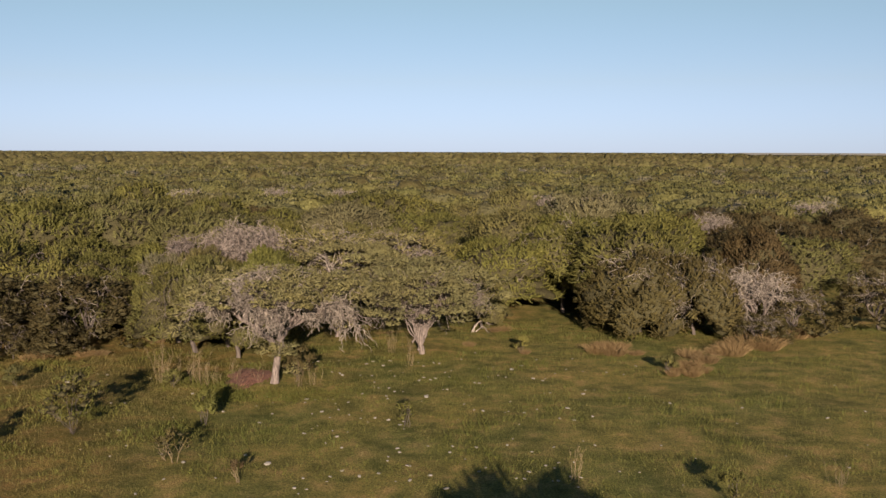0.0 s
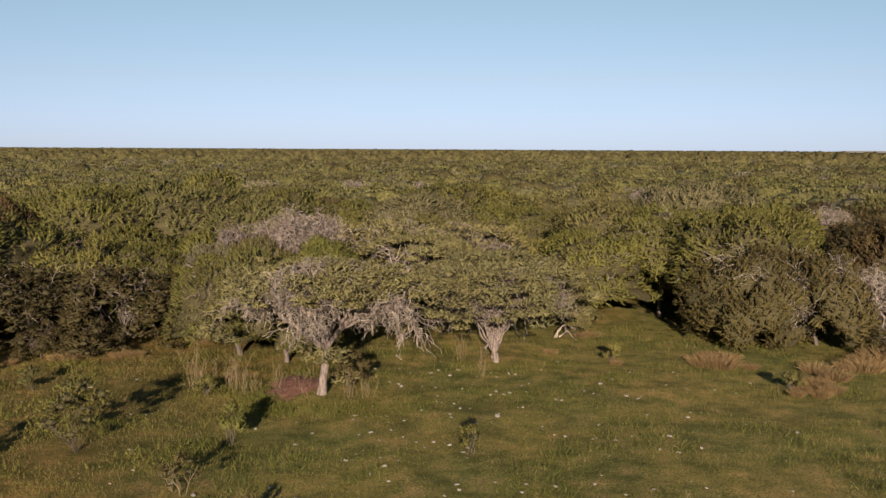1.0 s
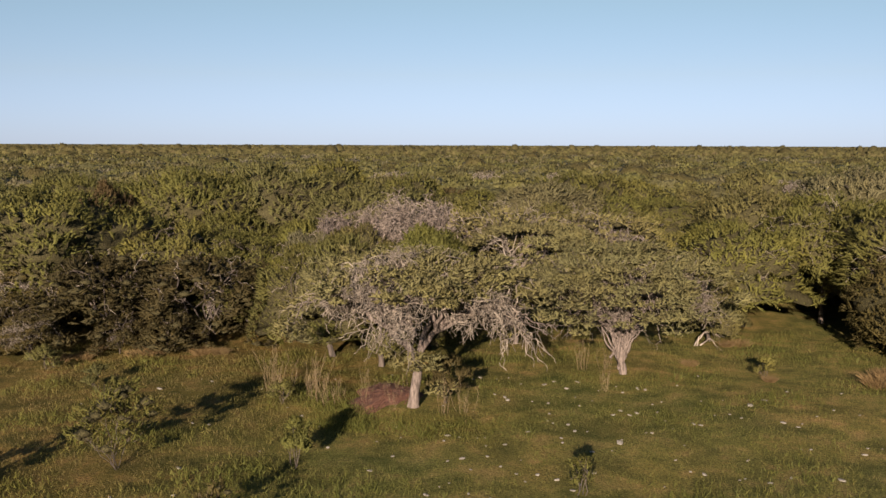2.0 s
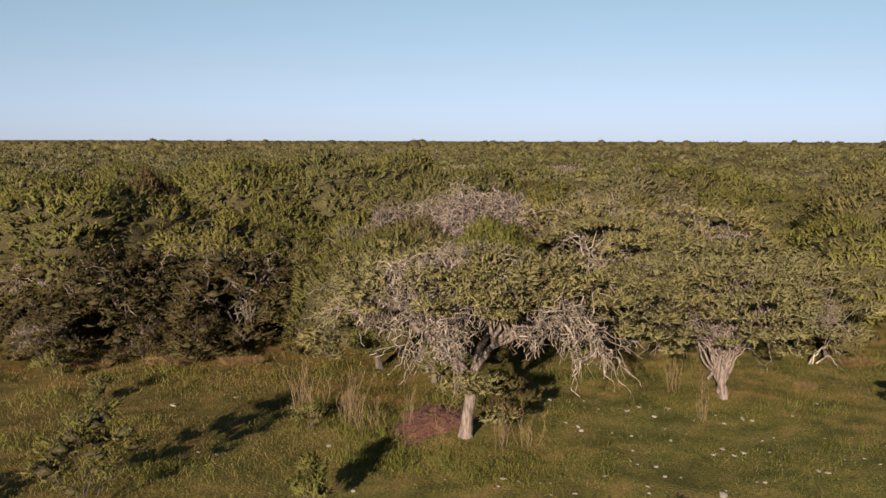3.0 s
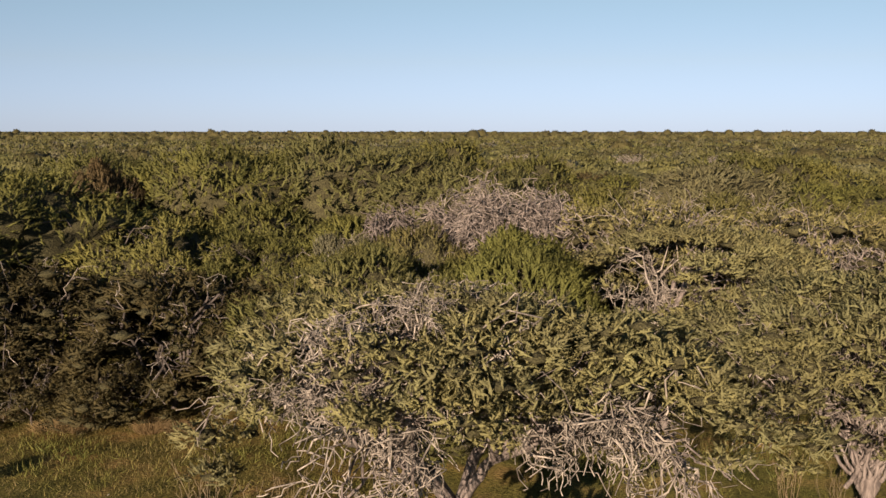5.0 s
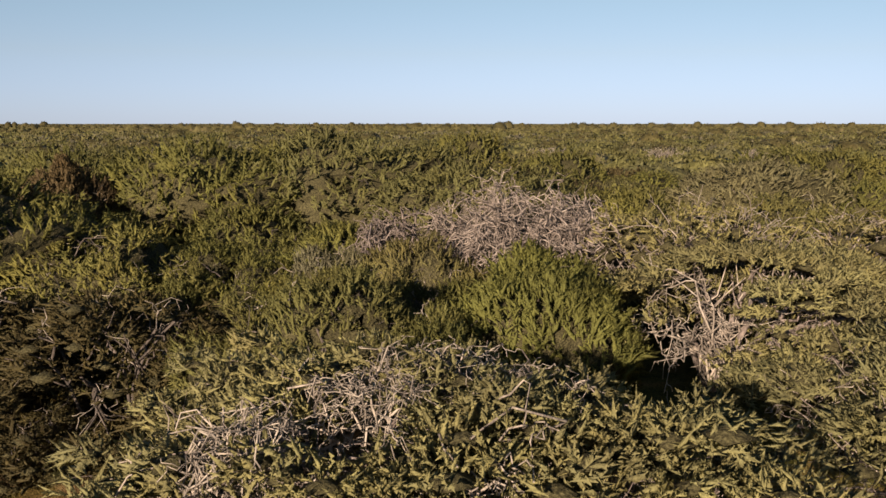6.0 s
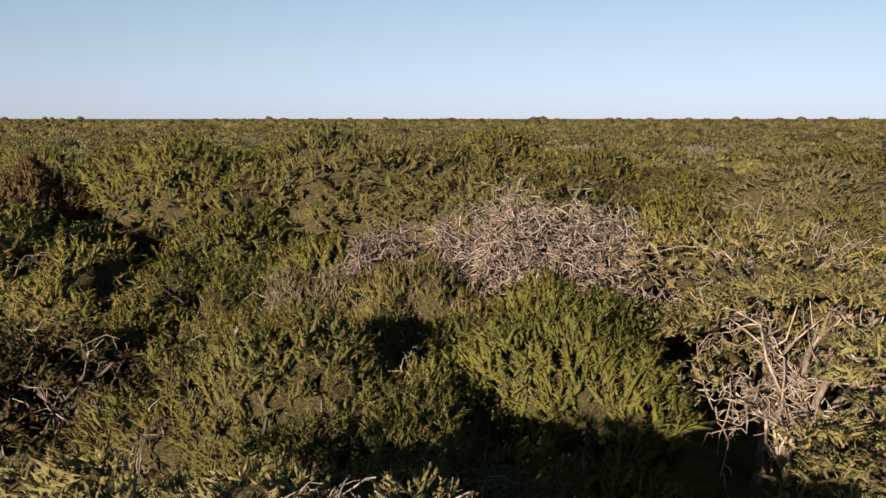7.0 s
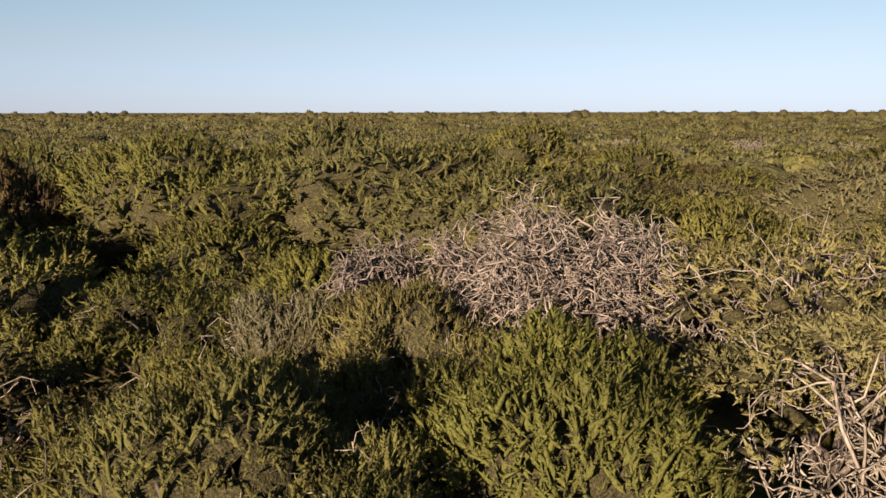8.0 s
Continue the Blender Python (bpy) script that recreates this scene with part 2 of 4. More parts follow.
def arcs(rng, A, B, lift=0.0, n=6, wiggle=0.06, r0=0.05, r1=0.01):
    """Bent limbs from the points A to the points B. Radii from r0 to r1."""
    s = np.linspace(0, 1, n)[None, :, None]
    P = A[:, None] + (B - A)[:, None] * s
    P[..., 2] += (lift * 4 * s * (1 - s))[..., 0]
    span = np.linalg.norm(B - A, axis=1)[:, None, None]
    walkers = np.cumsum(rng.normal(size=P.shape), axis=1)
    walkers -= walkers[:, :1] * (1 - s) + walkers[:, -1:] * s
    P = P + walkers * wiggle * span
    r0, r1 = np.broadcast_to(r0, len(A))[:, None], np.broadcast_to(r1, len(A))[:, None]
    return P, r0 + (r1 - r0) * s[..., 0] ** 0.8


def points_on(rng, limbs, per, lo=0.3, hi=1.0):
    """Points along each limb: place, direction and radius there."""
    P, R = limbs
    m, n, _ = P.shape
    s = rng.uniform(lo, hi, (m, per)) * (n - 1)
    i = np.minimum(s.astype(int), n - 2)
    f = (s - i)[..., None]
    r = np.arange(m)[:, None]
    at = P[r, i] * (1 - f) + P[r, i + 1] * f
    return at.reshape(-1, 3), unit(P[r, i + 1] - P[r, i]).reshape(-1, 3), R[r, i].ravel()


def twigs(rng, limbs, per, length, lean=(0, 0, 0), spread=0.9, lo=0.2, hi=1.0, n=5, wiggle=0.12, r=0.6, r1=0.004, drop=0.0):
    """Side twigs of limbs, leaning towards lean, hanging by drop."""
    at, way, rad = points_on(rng, limbs, per, lo, hi)
    d = unit(way + across(way, rng) * spread + np.asarray(lean))
    size = length * rng.uniform(0.5, 1.3, len(at))
    end = at + d * size[:, None]
    P, R = arcs(rng, at, end, 0, n, wiggle, rad * r, r1)
    s = np.linspace(0, 1, n)[None, :]
    P[..., 2] -= drop * size[:, None] * s**2
    return P, R


def sprigs(rng, S, U, L, leaflets=8, width=0.5, fan=0.9, reach=0.34):
    """Feathery sprigs at S along U: small pointed leaflets along a stem, on all sides."""
    n = len(S)
    S, U, L = (np.repeat(v, leaflets, axis=0) for v in (S, U, L))
    f = np.tile(np.linspace(0.0, 0.85, leaflets), n)[:, None]
    d = unit(U + across(U, rng) * fan * rng.uniform(0.6, 1.2, (len(S), 1)) * (1.1 - 0.6 * f))
    w = unit(np.cross(d, unit(rng.normal(size=d.shape) + U * 0.2)))
    a = S + U * L[:, None] * f
    l = (L * rng.uniform(0.75, 1.3, len(L)))[:, None] * reach * (1.15 - 0.4 * f)
    V = np.stack([a - w * l * width * 0.5, a + w * l * width * 0.5, a + d * l], 1).reshape(-1, 3)
    return V, np.arange(len(V)).reshape(-1, 3)


def dome(rng, n, r, top, low, flat=0.55, squash=(1, 1)):
    """Points spread over an umbrella-shaped crown: its skin from the rim at height low to the top."""
    a = rng.uniform(0, 2 * math.pi, n)
    q = np.sqrt(rng.uniform(0, 1, n))
    rim = 1 + 0.18 * np.sin(a * 3 + rng.uniform(0, 6)) + 0.12 * np.sin(a * 5 + rng.uniform(0, 6))
    z = low + (top - low) * (1 - q**2.4) ** flat
    return np.stack([np.cos(a) * q * r * rim * squash[0], np.sin(a) * q * r * rim * squash[1], z], 1)


def round_crown(rng, n, r, top, low, flat=0.8):
    """Points spread over a rounded crown that comes down to height low on all sides."""
    a, c = rng.uniform(0, 2 * math.pi, n), rng.uniform(0, 1, n)
    rim = 1 + 0.16 * np.sin(a * 3 + rng.uniform(0, 6)) + 0.12 * np.sin(a * 4 + rng.uniform(0, 6)) + rng.normal(size=n) * 0.05
    q = (1 - c**2) ** 0.42 * rim
    return np.stack([np.cos(a) * q * r, np.sin(a) * q * r, low + (top - low) * c**flat + rng.normal(size=n) * 0.16], 1)


def join(*some):
    vs, fs, base = [], [], 0
    for V, F in some:
        vs.append(V), fs.append(F + base)
        base += len(V)
    return np.concatenate(vs), np.concatenate(fs)


def part(name, mesh, parent, label=""):
    ob = new(name, mesh)
    ob.parent = parent
    return tagged(ob, label) if label else ob


def root(name, m, label, category, group=""):
    ob = new(name)
    ob.empty_display_size = 0.3
    ob.matrix_world = m
    return tagged(ob, label, category, group)


def rng_of(seed):
    return np.random.default_rng(seed)


# ---- trees ----
def shell(rng, C, size, rings, segs, inside=0.78, down=2.1):
    """The close mass of a crown: the outer skin of its lumps, seen from the crown's middle. Places, faces, outward ways, lump of each."""
    mid = np.array([C[:, 0].mean(), C[:, 1].mean(), C[:, 2].min() * 0.65 + C[:, 2].max() * 0.35])
    th = np.linspace(0.02, down, rings)[:, None]
    ph = np.arange(segs)[None] * 2 * math.pi / segs + 0.5 * (np.arange(rings) % 2)[:, None] * 2 * math.pi / segs
    d = np.stack([np.sin(th) * np.cos(ph), np.sin(th) * np.sin(ph), np.cos(th) + 0 * ph], -1).reshape(-1, 3)
    d = unit(d + rng.normal(size=d.shape) * 0.02)
    rel = C - mid
    along = d @ rel.T
    perp2 = (rel**2).sum(1)[None] - along**2
    hit = size[None] ** 2 - perp2
    far = np.where((hit > 0) & (along > 0), along + np.sqrt(np.maximum(hit, 0)), 0)
    soft = np.exp(6 * (along / np.linalg.norm(rel, axis=1)[None] - 1) / 0.08)
    base = (soft * np.linalg.norm(rel, axis=1)[None]).sum(1) / np.maximum(soft.sum(1), 1e-9)
    which = np.argmax(np.where(far > 0, far, soft * 1e-3), axis=1)
    dist = np.maximum(far.max(axis=1), base * inside) * (1 + rng.normal(size=len(d)) * 0.012)
    V = mid + d * dist[:, None]
    i = (np.arange(rings - 1)[:, None] * segs + np.arange(segs)[None]).ravel()
    j = (np.arange(rings - 1)[:, None] * segs + (np.arange(segs) + 1)[None] % segs).ravel()
    F = np.concatenate([np.stack([i, i + segs, j], 1), np.stack([j, i + segs, j + segs], 1)])
    return V, F, unit(V - C[which] * 0.8 - mid * 0.2), which, mid


def plume_mesh(rng, S, U, L, out, wide=0.2, sides=3, leaflets=9, blade=0.17):
    """Leafy shoots at S along U, each a tapering plume of close leaves with a few leaflets standing off it.
    Places, faces, normals, shoot of each place."""
    n = len(S)
    side = across(U, rng)
    other = np.cross(U, side)
    bent = U + rng.normal(size=U.shape) * 0.22
    a = np.arange(sides) * 2 * math.pi / sides
    radial = np.cos(a)[None, :, None] * side[:, None] + np.sin(a)[None, :, None] * other[:, None]
    ring = (S + U * (L * rng.uniform(0.25, 0.5, n))[:, None])[:, None] + radial * (L * wide * 0.5 * rng.uniform(0.75, 1.25, n))[:, None, None] * rng.uniform(0.7, 1.3, (n, sides, 1))
    V = np.concatenate([(S - U * 0.12 * L[:, None])[:, None], ring, (S + bent * L[:, None])[:, None]], 1)
    N = np.concatenate([out[:, None], radial + out[:, None] * 0.3, (U * 0.4 + out * 0.6)[:, None]], 1)
    k, m = np.arange(sides), (np.arange(sides) + 1) % sides
    f = np.concatenate([np.stack([0 * k, 1 + m, 1 + k], 1), np.stack([1 + k, 1 + m, 0 * k + sides + 1], 1)])
    F = (f[None] + np.arange(n)[:, None, None] * (sides + 2)).reshape(-1, 3)
    V, N, who = V.reshape(-1, 3), unit(N.reshape(-1, 3)), np.repeat(np.arange(n), sides + 2)
    if leaflets:
        u, o = np.repeat(U, leaflets, 0), np.repeat(out, leaflets, 0)
        l = np.repeat(L, leaflets)[:, None]
        d = unit(u * 0.7 + across(u, rng) * rng.uniform(0.5, 1.2, (n * leaflets, 1)) + o * 0.25)
        at = np.repeat(S, leaflets, 0) + u * l * rng.uniform(0.1, 0.9, (n * leaflets, 1))
        w = unit(np.cross(d, o + rng.normal(size=d.shape) * 0.6)) * l * blade * 0.5
        tip = at + d * l * rng.uniform(0.2, 0.42, (n * leaflets, 1))
        T = np.stack([at + d * l * 0.06 - w, at + d * l * 0.06 + w, tip], 1)
        bend = leaf_normals(T, unit(o * [0.6, 0.6, 0.25] + (d - u * 0.6) * 0.8), 0.5)
        F = np.concatenate([F, np.arange(n * leaflets * 3).reshape(-1, 3) + len(V)])
        V, N = np.concatenate([V, T.reshape(-1, 3)]), np.concatenate([N, bend])
        who = np.concatenate([who, np.repeat(np.arange(n), leaflets * 3)])
    return V, F, N, who


def tufted(name, rng, C, size, rings, segs, tufts, length, leaf, wide=0.24, sides=3, leaflets=9, up=0.6, inside=0.7, down=2.1, blade=0.16):
    """A dense crown: its lumps with leafy shoots close together all over them."""
    V, F, N, which, mid = shell(rng, C, size, rings, segs, inside, down)
    shade = rng.uniform(0, 1, len(C))
    lean = unit(rng.normal(size=C.shape)) * [0.4, 0.4, 0.15]
    face = np.cross(V[F[:, 1]] - V[F[:, 0]], V[F[:, 2]] - V[F[:, 0]])
    area = np.maximum((face * unit(V[F[:, 0]] - mid)).sum(1), 0.25 * np.linalg.norm(face, axis=1))      # few shoots deep in the folds
    tri = F[rng.choice(len(F), tufts, p=area / area.sum())]
    w = rng.dirichlet((1, 1, 1), tufts)
    S, n, lump = (V[tri] * w[..., None]).sum(1), unit(N[tri].sum(1)), which[tri[:, 0]]
    L = length * rng.uniform(0.5, 1.5, tufts)
    S = S - n * (L * rng.uniform(0.15, 0.9, tufts))[:, None]
    U = unit(n * 0.7 + [0, 0, up] + lean[lump] + rng.normal(size=n.shape) * 0.42)
    W, G, bend, who = plume_mesh(rng, S, U, L, n, wide, sides, leaflets, blade)
    # skin drawn inward; its dark colour stands for the shade behind the shoots
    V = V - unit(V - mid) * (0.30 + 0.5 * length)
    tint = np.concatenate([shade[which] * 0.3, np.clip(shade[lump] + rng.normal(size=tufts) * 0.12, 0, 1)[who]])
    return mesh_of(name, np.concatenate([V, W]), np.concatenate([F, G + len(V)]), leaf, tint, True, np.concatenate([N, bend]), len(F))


def plates(name, rng, C, size, per, length, leaf, flat=0.35, up=0.25, wide=0.24, sides=3, leaflets=9, out=0.3, blade=0.14):
    """A layered crown: flat sprays of leafy shoots round the centres C, each closed by a core of older leaves with
    shade in its colour.
    """
    n = len(C) * per
    d = rng.normal(size=(n, 3))
    d[:, 2] = np.abs(d[:, 2]) * 0.9 - 0.2
    d = unit(d)
    rad = np.repeat(size, per)[:, None]
    S = np.repeat(C, per, axis=0) + d * rad * [0.85, 0.85, flat] * rng.uniform(0.75, 1.0, (n, 1))
    away = unit((C - C.mean(axis=0)) * [1, 1, 0])
    lean = away * out + unit(rng.normal(size=C.shape)) * [0.35, 0.35, 0.1]
    U = unit(d * [0.7, 0.7, 0.4] + [0, 0, up] + np.repeat(lean, per, axis=0) + rng.normal(size=d.shape) * 0.4)
    L = length * rng.uniform(0.6, 1.3, n)
    normal = unit(d * [1, 1, 0.8] + [0, 0, 0.25])
    V, F, N, who = plume_mesh(rng, S - U * L[:, None] * 0.35, U, L, normal, wide, sides, leaflets, blade)
    shade = np.repeat(rng.uniform(0, 1, len(C)), per)
    tint = np.clip(shade + rng.normal(size=n) * 0.12, 0, 1)[who]
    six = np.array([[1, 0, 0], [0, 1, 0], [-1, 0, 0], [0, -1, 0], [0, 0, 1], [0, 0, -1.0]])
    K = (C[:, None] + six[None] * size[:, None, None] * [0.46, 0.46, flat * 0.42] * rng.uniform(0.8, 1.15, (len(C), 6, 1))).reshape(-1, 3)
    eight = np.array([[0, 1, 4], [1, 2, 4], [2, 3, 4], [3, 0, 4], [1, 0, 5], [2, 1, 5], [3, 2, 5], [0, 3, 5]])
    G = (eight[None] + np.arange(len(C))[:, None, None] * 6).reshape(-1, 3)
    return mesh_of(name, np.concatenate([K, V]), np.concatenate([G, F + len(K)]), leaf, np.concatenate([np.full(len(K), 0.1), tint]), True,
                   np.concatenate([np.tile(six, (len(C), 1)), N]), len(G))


def tree_meshes(seed, r=3.0, top=5.5, low=0.8, fork=1.2, trunk=0.15, clumps=60, shoots=3600, leaflets=9, length=0.36, width=0.24,
                lump=0.6, limbs=6, forks=4, twiggy=1, dead=2, stray=0.4, sides=4, flat=0.8, up=0.6, wood=dark_bark, leaf=leaves, rings=22, segs=48, inside=0.7, down=2.1, blade=0.16, layered=0):
    """A thorn tree: trunk with limbs that reach the crown's skin, bare grey twigs under it, lumpy foliage on it."""
    rng = rng_of(seed)
    T0 = np.array([[0.0, 0, -0.15]])
    F = np.array([[rng.uniform(-0.25, 0.25), rng.uniform(-0.25, 0.25), fork]])
    stem = arcs(rng, T0, F, 0, 7, 0.03, trunk * 1.25, trunk * 0.85)
    a = np.arange(limbs) * 2 * math.pi / limbs + rng.uniform(0, 6)
    q = rng.uniform(0.4, 0.75, limbs)
    D = np.stack([np.cos(a) * q * r, np.sin(a) * q * r, low + (top - low) * (1 - q**2.4) ** 0.5 - 0.3], 1)
    L1 = arcs(rng, np.repeat(F, limbs, 0), D, 0.25, 8, 0.05, trunk * 0.6, 0.03)
    at, way, rad = points_on(rng, L1, forks, 0.3, 1.0)
    tgt = at + unit(at * [1, 1, 0] + rng.normal(size=at.shape) * [0.9, 0.9, 0.2] * r * 0.5) * rng.uniform(0.25, 0.5, (len(at), 1)) * r
    q = np.clip(np.linalg.norm(tgt[:, :2], axis=1) / r, 0, 0.97)
    tgt[:, 2] = low + (top - low) * (1 - q**2.4) ** 0.5 - rng.uniform(0.0, 0.5, len(q))
    L2 = arcs(rng, at, tgt, 0.1, 6, 0.07, rad * 0.7, 0.012)
    paths = [stem, L1, L2]
    if twiggy:
        paths.append(twigs(rng, L2, twiggy, 0.7, (0, 0, 0.4)))
    woody = tubes(paths, sides)
    dry = None
    if dead:
        d1 = twigs(rng, L1, dead * 2, r * stray, (0, 0, 0.0), 1.0, 0.35, 1.0, 6, 0.11, 0.5, 0.009, 0.25)
        d2 = twigs(rng, d1, 3, r * 0.16, (0, 0, 0.0), 1.0, 0.2, 1.0, 4, 0.14, 0.6, 0.007, 0.25)
        d3 = twigs(rng, L2, dead, r * 0.24, (0, 0, 0.1), 1.0, 0.3, 1.0, 5, 0.13, 0.6, 0.007, 0.25)
        dry = tubes([d1, d2, d3], 3)
    C = round_crown(rng, clumps, r * 0.88, top - lump * 0.85, low, flat)
    size = lump * rng.uniform(0.5, 1.35, clumps)
    if layered:
        crown = plates("crown", rng, C, size * 1.15, layered, length, leaf, 0.6, 0.35, width, 3, leaflets)
    else:
        crown = tufted("crown", rng, C, size, rings, segs, shoots, length, leaf, width, 3, leaflets, up, inside, down, blade)
    return (mesh_of("trunk", *woody, wood, smooth=True), crown, mesh_of("twig_tangle", *dry, dead_wood, smooth=True) if dry else None)


def tree(name, meshes, m, label, category="tree", group=""):
    ob = root(name, m, label, category, group)
    part("trunk", meshes[0], ob)
    part("crown", meshes[1], ob)
    if meshes[2]:
        tagged(part("twig_tangle", meshes[2], ob, "bare bleached twigs"), kind="stuff")
    return ob


def spot(x, y, turn=0.0, size=1.0, tall=1.0, z=0.0):
    return pose(x, y, z, 0, 0, turn) @ Matrix.Diagonal((size, size, size * tall, 1))


# ---- ground ----
def ground_height(x, y):
    """A gently uneven meadow."""
    return 0.05 * np.sin(x * 0.55 + 1.3 * np.sin(y * 0.21)) * np.sin(y * 0.43 + 0.7) + 0.03 * np.sin(x * 1.7 + y * 0.9)


def grid_mesh(name, xs, ys, height, material):
    X, Y = np.meshgrid(xs, ys)
    V = np.stack([X, Y, height(X, Y)], -1).reshape(-1, 3)
    nx, ny = len(xs), len(ys)
    i = (np.arange(ny - 1)[:, None] * nx + np.arange(nx - 1)[None]).ravel()
    return mesh_of(name, V, np.stack([i, i + 1, i + 1 + nx, i + nx], 1), material, smooth=True)


def steps(a, b, fine_a, fine_b, fine, coarse):
    return np.unique(np.round(np.concatenate([-np.geomspace(1, fine_a - a + 1, coarse) + fine_a + 1, np.arange(fine_a, fine_b, fine),
                                             np.geomspace(1, b - fine_b + 1, coarse) + fine_b - 1]), 3))


ground = new("ground", grid_mesh("ground", steps(-4800, 4800, -45, 45, 0.6, 14), steps(-4800, 4800, -20, 75, 0.6, 14),
                                 lambda x, y: ground_height(x, y) * (np.hypot(x, y - 40) < 90), turf))
tagged(ground, "olive green meadow turf with bare tan patches", "ground", kind="structure")

# the edge of the wood: it lies beyond these places
EDGE_X = [-70, -40, -26, -22.7, -20.5, -18.6, -16.8, -15.0, -11, -6, -3, 1.6, 6.2, 8.2, 9.6, 12, 15, 18, 21, 26, 40, 70]
EDGE_Y = [36, 43, 47.5, 49, 53, 56, 57, 52, 53, 59.5, 60, 60.5, 63, 57, 52.5, 50, 54.5, 56.5, 58.5, 57, 55, 50]


def in_wood(x, y, r=0.0):
    return y - 0.75 * r > np.interp(x, EDGE_X, EDGE_Y)


# ---- the trees that stand singly ----
taken = []          # (x, y, radius) of ground that other trees keep clear of


def hero_thorn_tree():
    """The umbrella thorn tree in the meadow: forked pale trunk, long limb to one side, hanging dead branches."""
    rng = rng_of(11)
    x0, y0 = -7.8, 44.0
    stem = arcs(rng, np.array([[0, 0, -0.2]]), np.array([[0.12, 0.1, 1.8]]), 0, 9, 0.010, 0.185, 0.15)
    flare = arcs(rng, np.array([[0.0, 0, 0.55]] * 6), np.array([[math.cos(a) * 0.2, math.sin(a) * 0.18, -0.12] for a in (0.2, 1.3, 2.5, 3.4, 4.5, 5.6)]), 0.05, 5, 0.03, 0.10, 0.04)
    fork = np.array([[0.12, 0.1, 1.72]])
    ends = np.array([[-0.5, -0.5, 2.55], [0.75, 0.2, 2.7], [0.3, 1.2, 2.9], [-1.4, 0.6, 2.8]])
    L0 = arcs(rng, np.repeat(fork, 4, 0), ends, 0.12, 7, 0.03, 0.125, 0.085)
    r, top, low = 4.2, 5.3, 2.2
    n1 = 18
    a = np.arange(n1) * 2.399 + 0.4
    q = np.where(np.arange(n1) % 2, 0.75, 0.45) + rng.uniform(-0.08, 0.08, n1)
    D = np.stack([np.cos(a) * q * r, np.sin(a) * q * r * 0.8 - 0.4, low + (top - low) * (1 - q**2.4) ** 0.5 - 0.45], 1)
    near = np.argmin(np.linalg.norm(D[:, None] - ends[None], axis=2), axis=1)
    L1 = arcs(rng, ends[near], D, 0.3, 9, 0.05, 0.085, 0.03)
    reach = arcs(rng, ends[[1, 1]], np.array([[2.9, 0.9, 3.0], [3.6, 1.5, 2.6]]), 0.45, 10, 0.03, 0.11, 0.04)
    at, way, rad = points_on(rng, L1, 6, 0.3, 1.0)
    tgt = at + unit(at * [1, 1, 0] + rng.normal(size=at.shape) * [2.0, 2.0, 0.2]) * rng.uniform(0.7, 1.6, (len(at), 1))
    q = np.clip(np.hypot(tgt[:, 0], (tgt[:, 1] + 0.4) / 0.8) / r, 0, 0.97)
    tgt[:, 2] = low + (top - low) * (1 - q**2.4) ** 0.5 - rng.uniform(0.1, 0.6, len(q))
    L2 = arcs(rng, at, tgt, 0.1, 7, 0.08, rad * 0.7, 0.012)
    L3 = twigs(rng, L2, 3, 0.6, (0, 0, 0.3))
    ob = root("thorn_tree", spot(x0, y0), "umbrella thorn tree with pale trunk and hanging dead branches", "tree")
    part("trunk", mesh_of("trunk", *tubes([stem, flare], 9), bark, smooth=True), ob, "pale ridged grey trunk")
    for P, R in (L0, reach):
        for k in range(len(P)):
            part("limb", mesh_of("limb", *tubes([(P[k:k + 1], R[k:k + 1])], 7), bark, smooth=True), ob)
    tagged(part("branch_tangle", mesh_of("branch_tangle", *tubes([L1, L2, L3], 5), bark, smooth=True), ob), kind="stuff")
    # grey dead branches below the foliage, thickest towards the open meadow and at the long limb's end
    front = [P[D[:, 1] < 0.6] for P in L1]
    d1 = twigs(rng, front, 15, 1.1, (0, -0.8, 0.5), 0.9, 0.25, 1.0, 9, 0.15, 0.5, 0.012, 0.3)
    d2 = twigs(rng, d1, 8, 0.42, (0, -0.2, -0.1), 1.0, 0.15, 1.0, 6, 0.2, 0.75, 0.011, 0.4)
    for P, _ in (d1, d2):
        P[..., 2] = np.maximum(P[..., 2], 1.75 + 0.3 * np.sin(P[..., 0] * 5))
    d3 = twigs(rng, L2, 2, 0.8, (0, -0.4, -0.25), 1.0, 0.1, 1.0, 6, 0.13, 0.7, 0.008, 0.35)
    hang_from, _, hr = points_on(rng, reach, 7, 0.3, 1.0)
    hang_to = hang_from + np.stack([rng.uniform(-0.25, 0.6, 14), rng.uniform(-0.8, 0.4, 14), rng.uniform(-0.6, 0.25, 14)], 1)
    h1 = arcs(rng, hang_from, hang_to, 0.12, 9, 0.12, 0.018, 0.008)
    h2 = twigs(rng, h1, 8, 0.30, (0, 0, -0.2), 0.9, 0.3, 1.0, 5, 0.13, 0.7, 0.009, 0.3)
    tips = np.array([[4.2, 1.5, 1.55], [3.9, 1.3, 1.7], [4.5, 1.6, 1.75]])
    h3 = arcs(rng, np.array([[3.5, 1.4, 2.7]] * 3), tips, 0.1, 9, 0.06, 0.035, 0.012)
    h4 = twigs(rng, h3, 9, 0.32, (0, 0, -0.3), 0.9, 0.2, 1.0, 5, 0.12, 0.8, 0.009, 0.3)
    # bleached snags that break through the top of the crown
    bare = np.array([[-0.5, 0.2, 5.15], [-0.9, -1.7, 4.85], [0.3, 0.5, 5.1], [-0.9, -2.7, 4.3], [0.9, 0.4, 5.0], [-0.3, -0.8, 5.1]])
    at = np.repeat(bare, 11, 0) + rng.normal(size=(66, 3)) * [0.34, 0.28, 0.07] + [0, 0, 0.12]
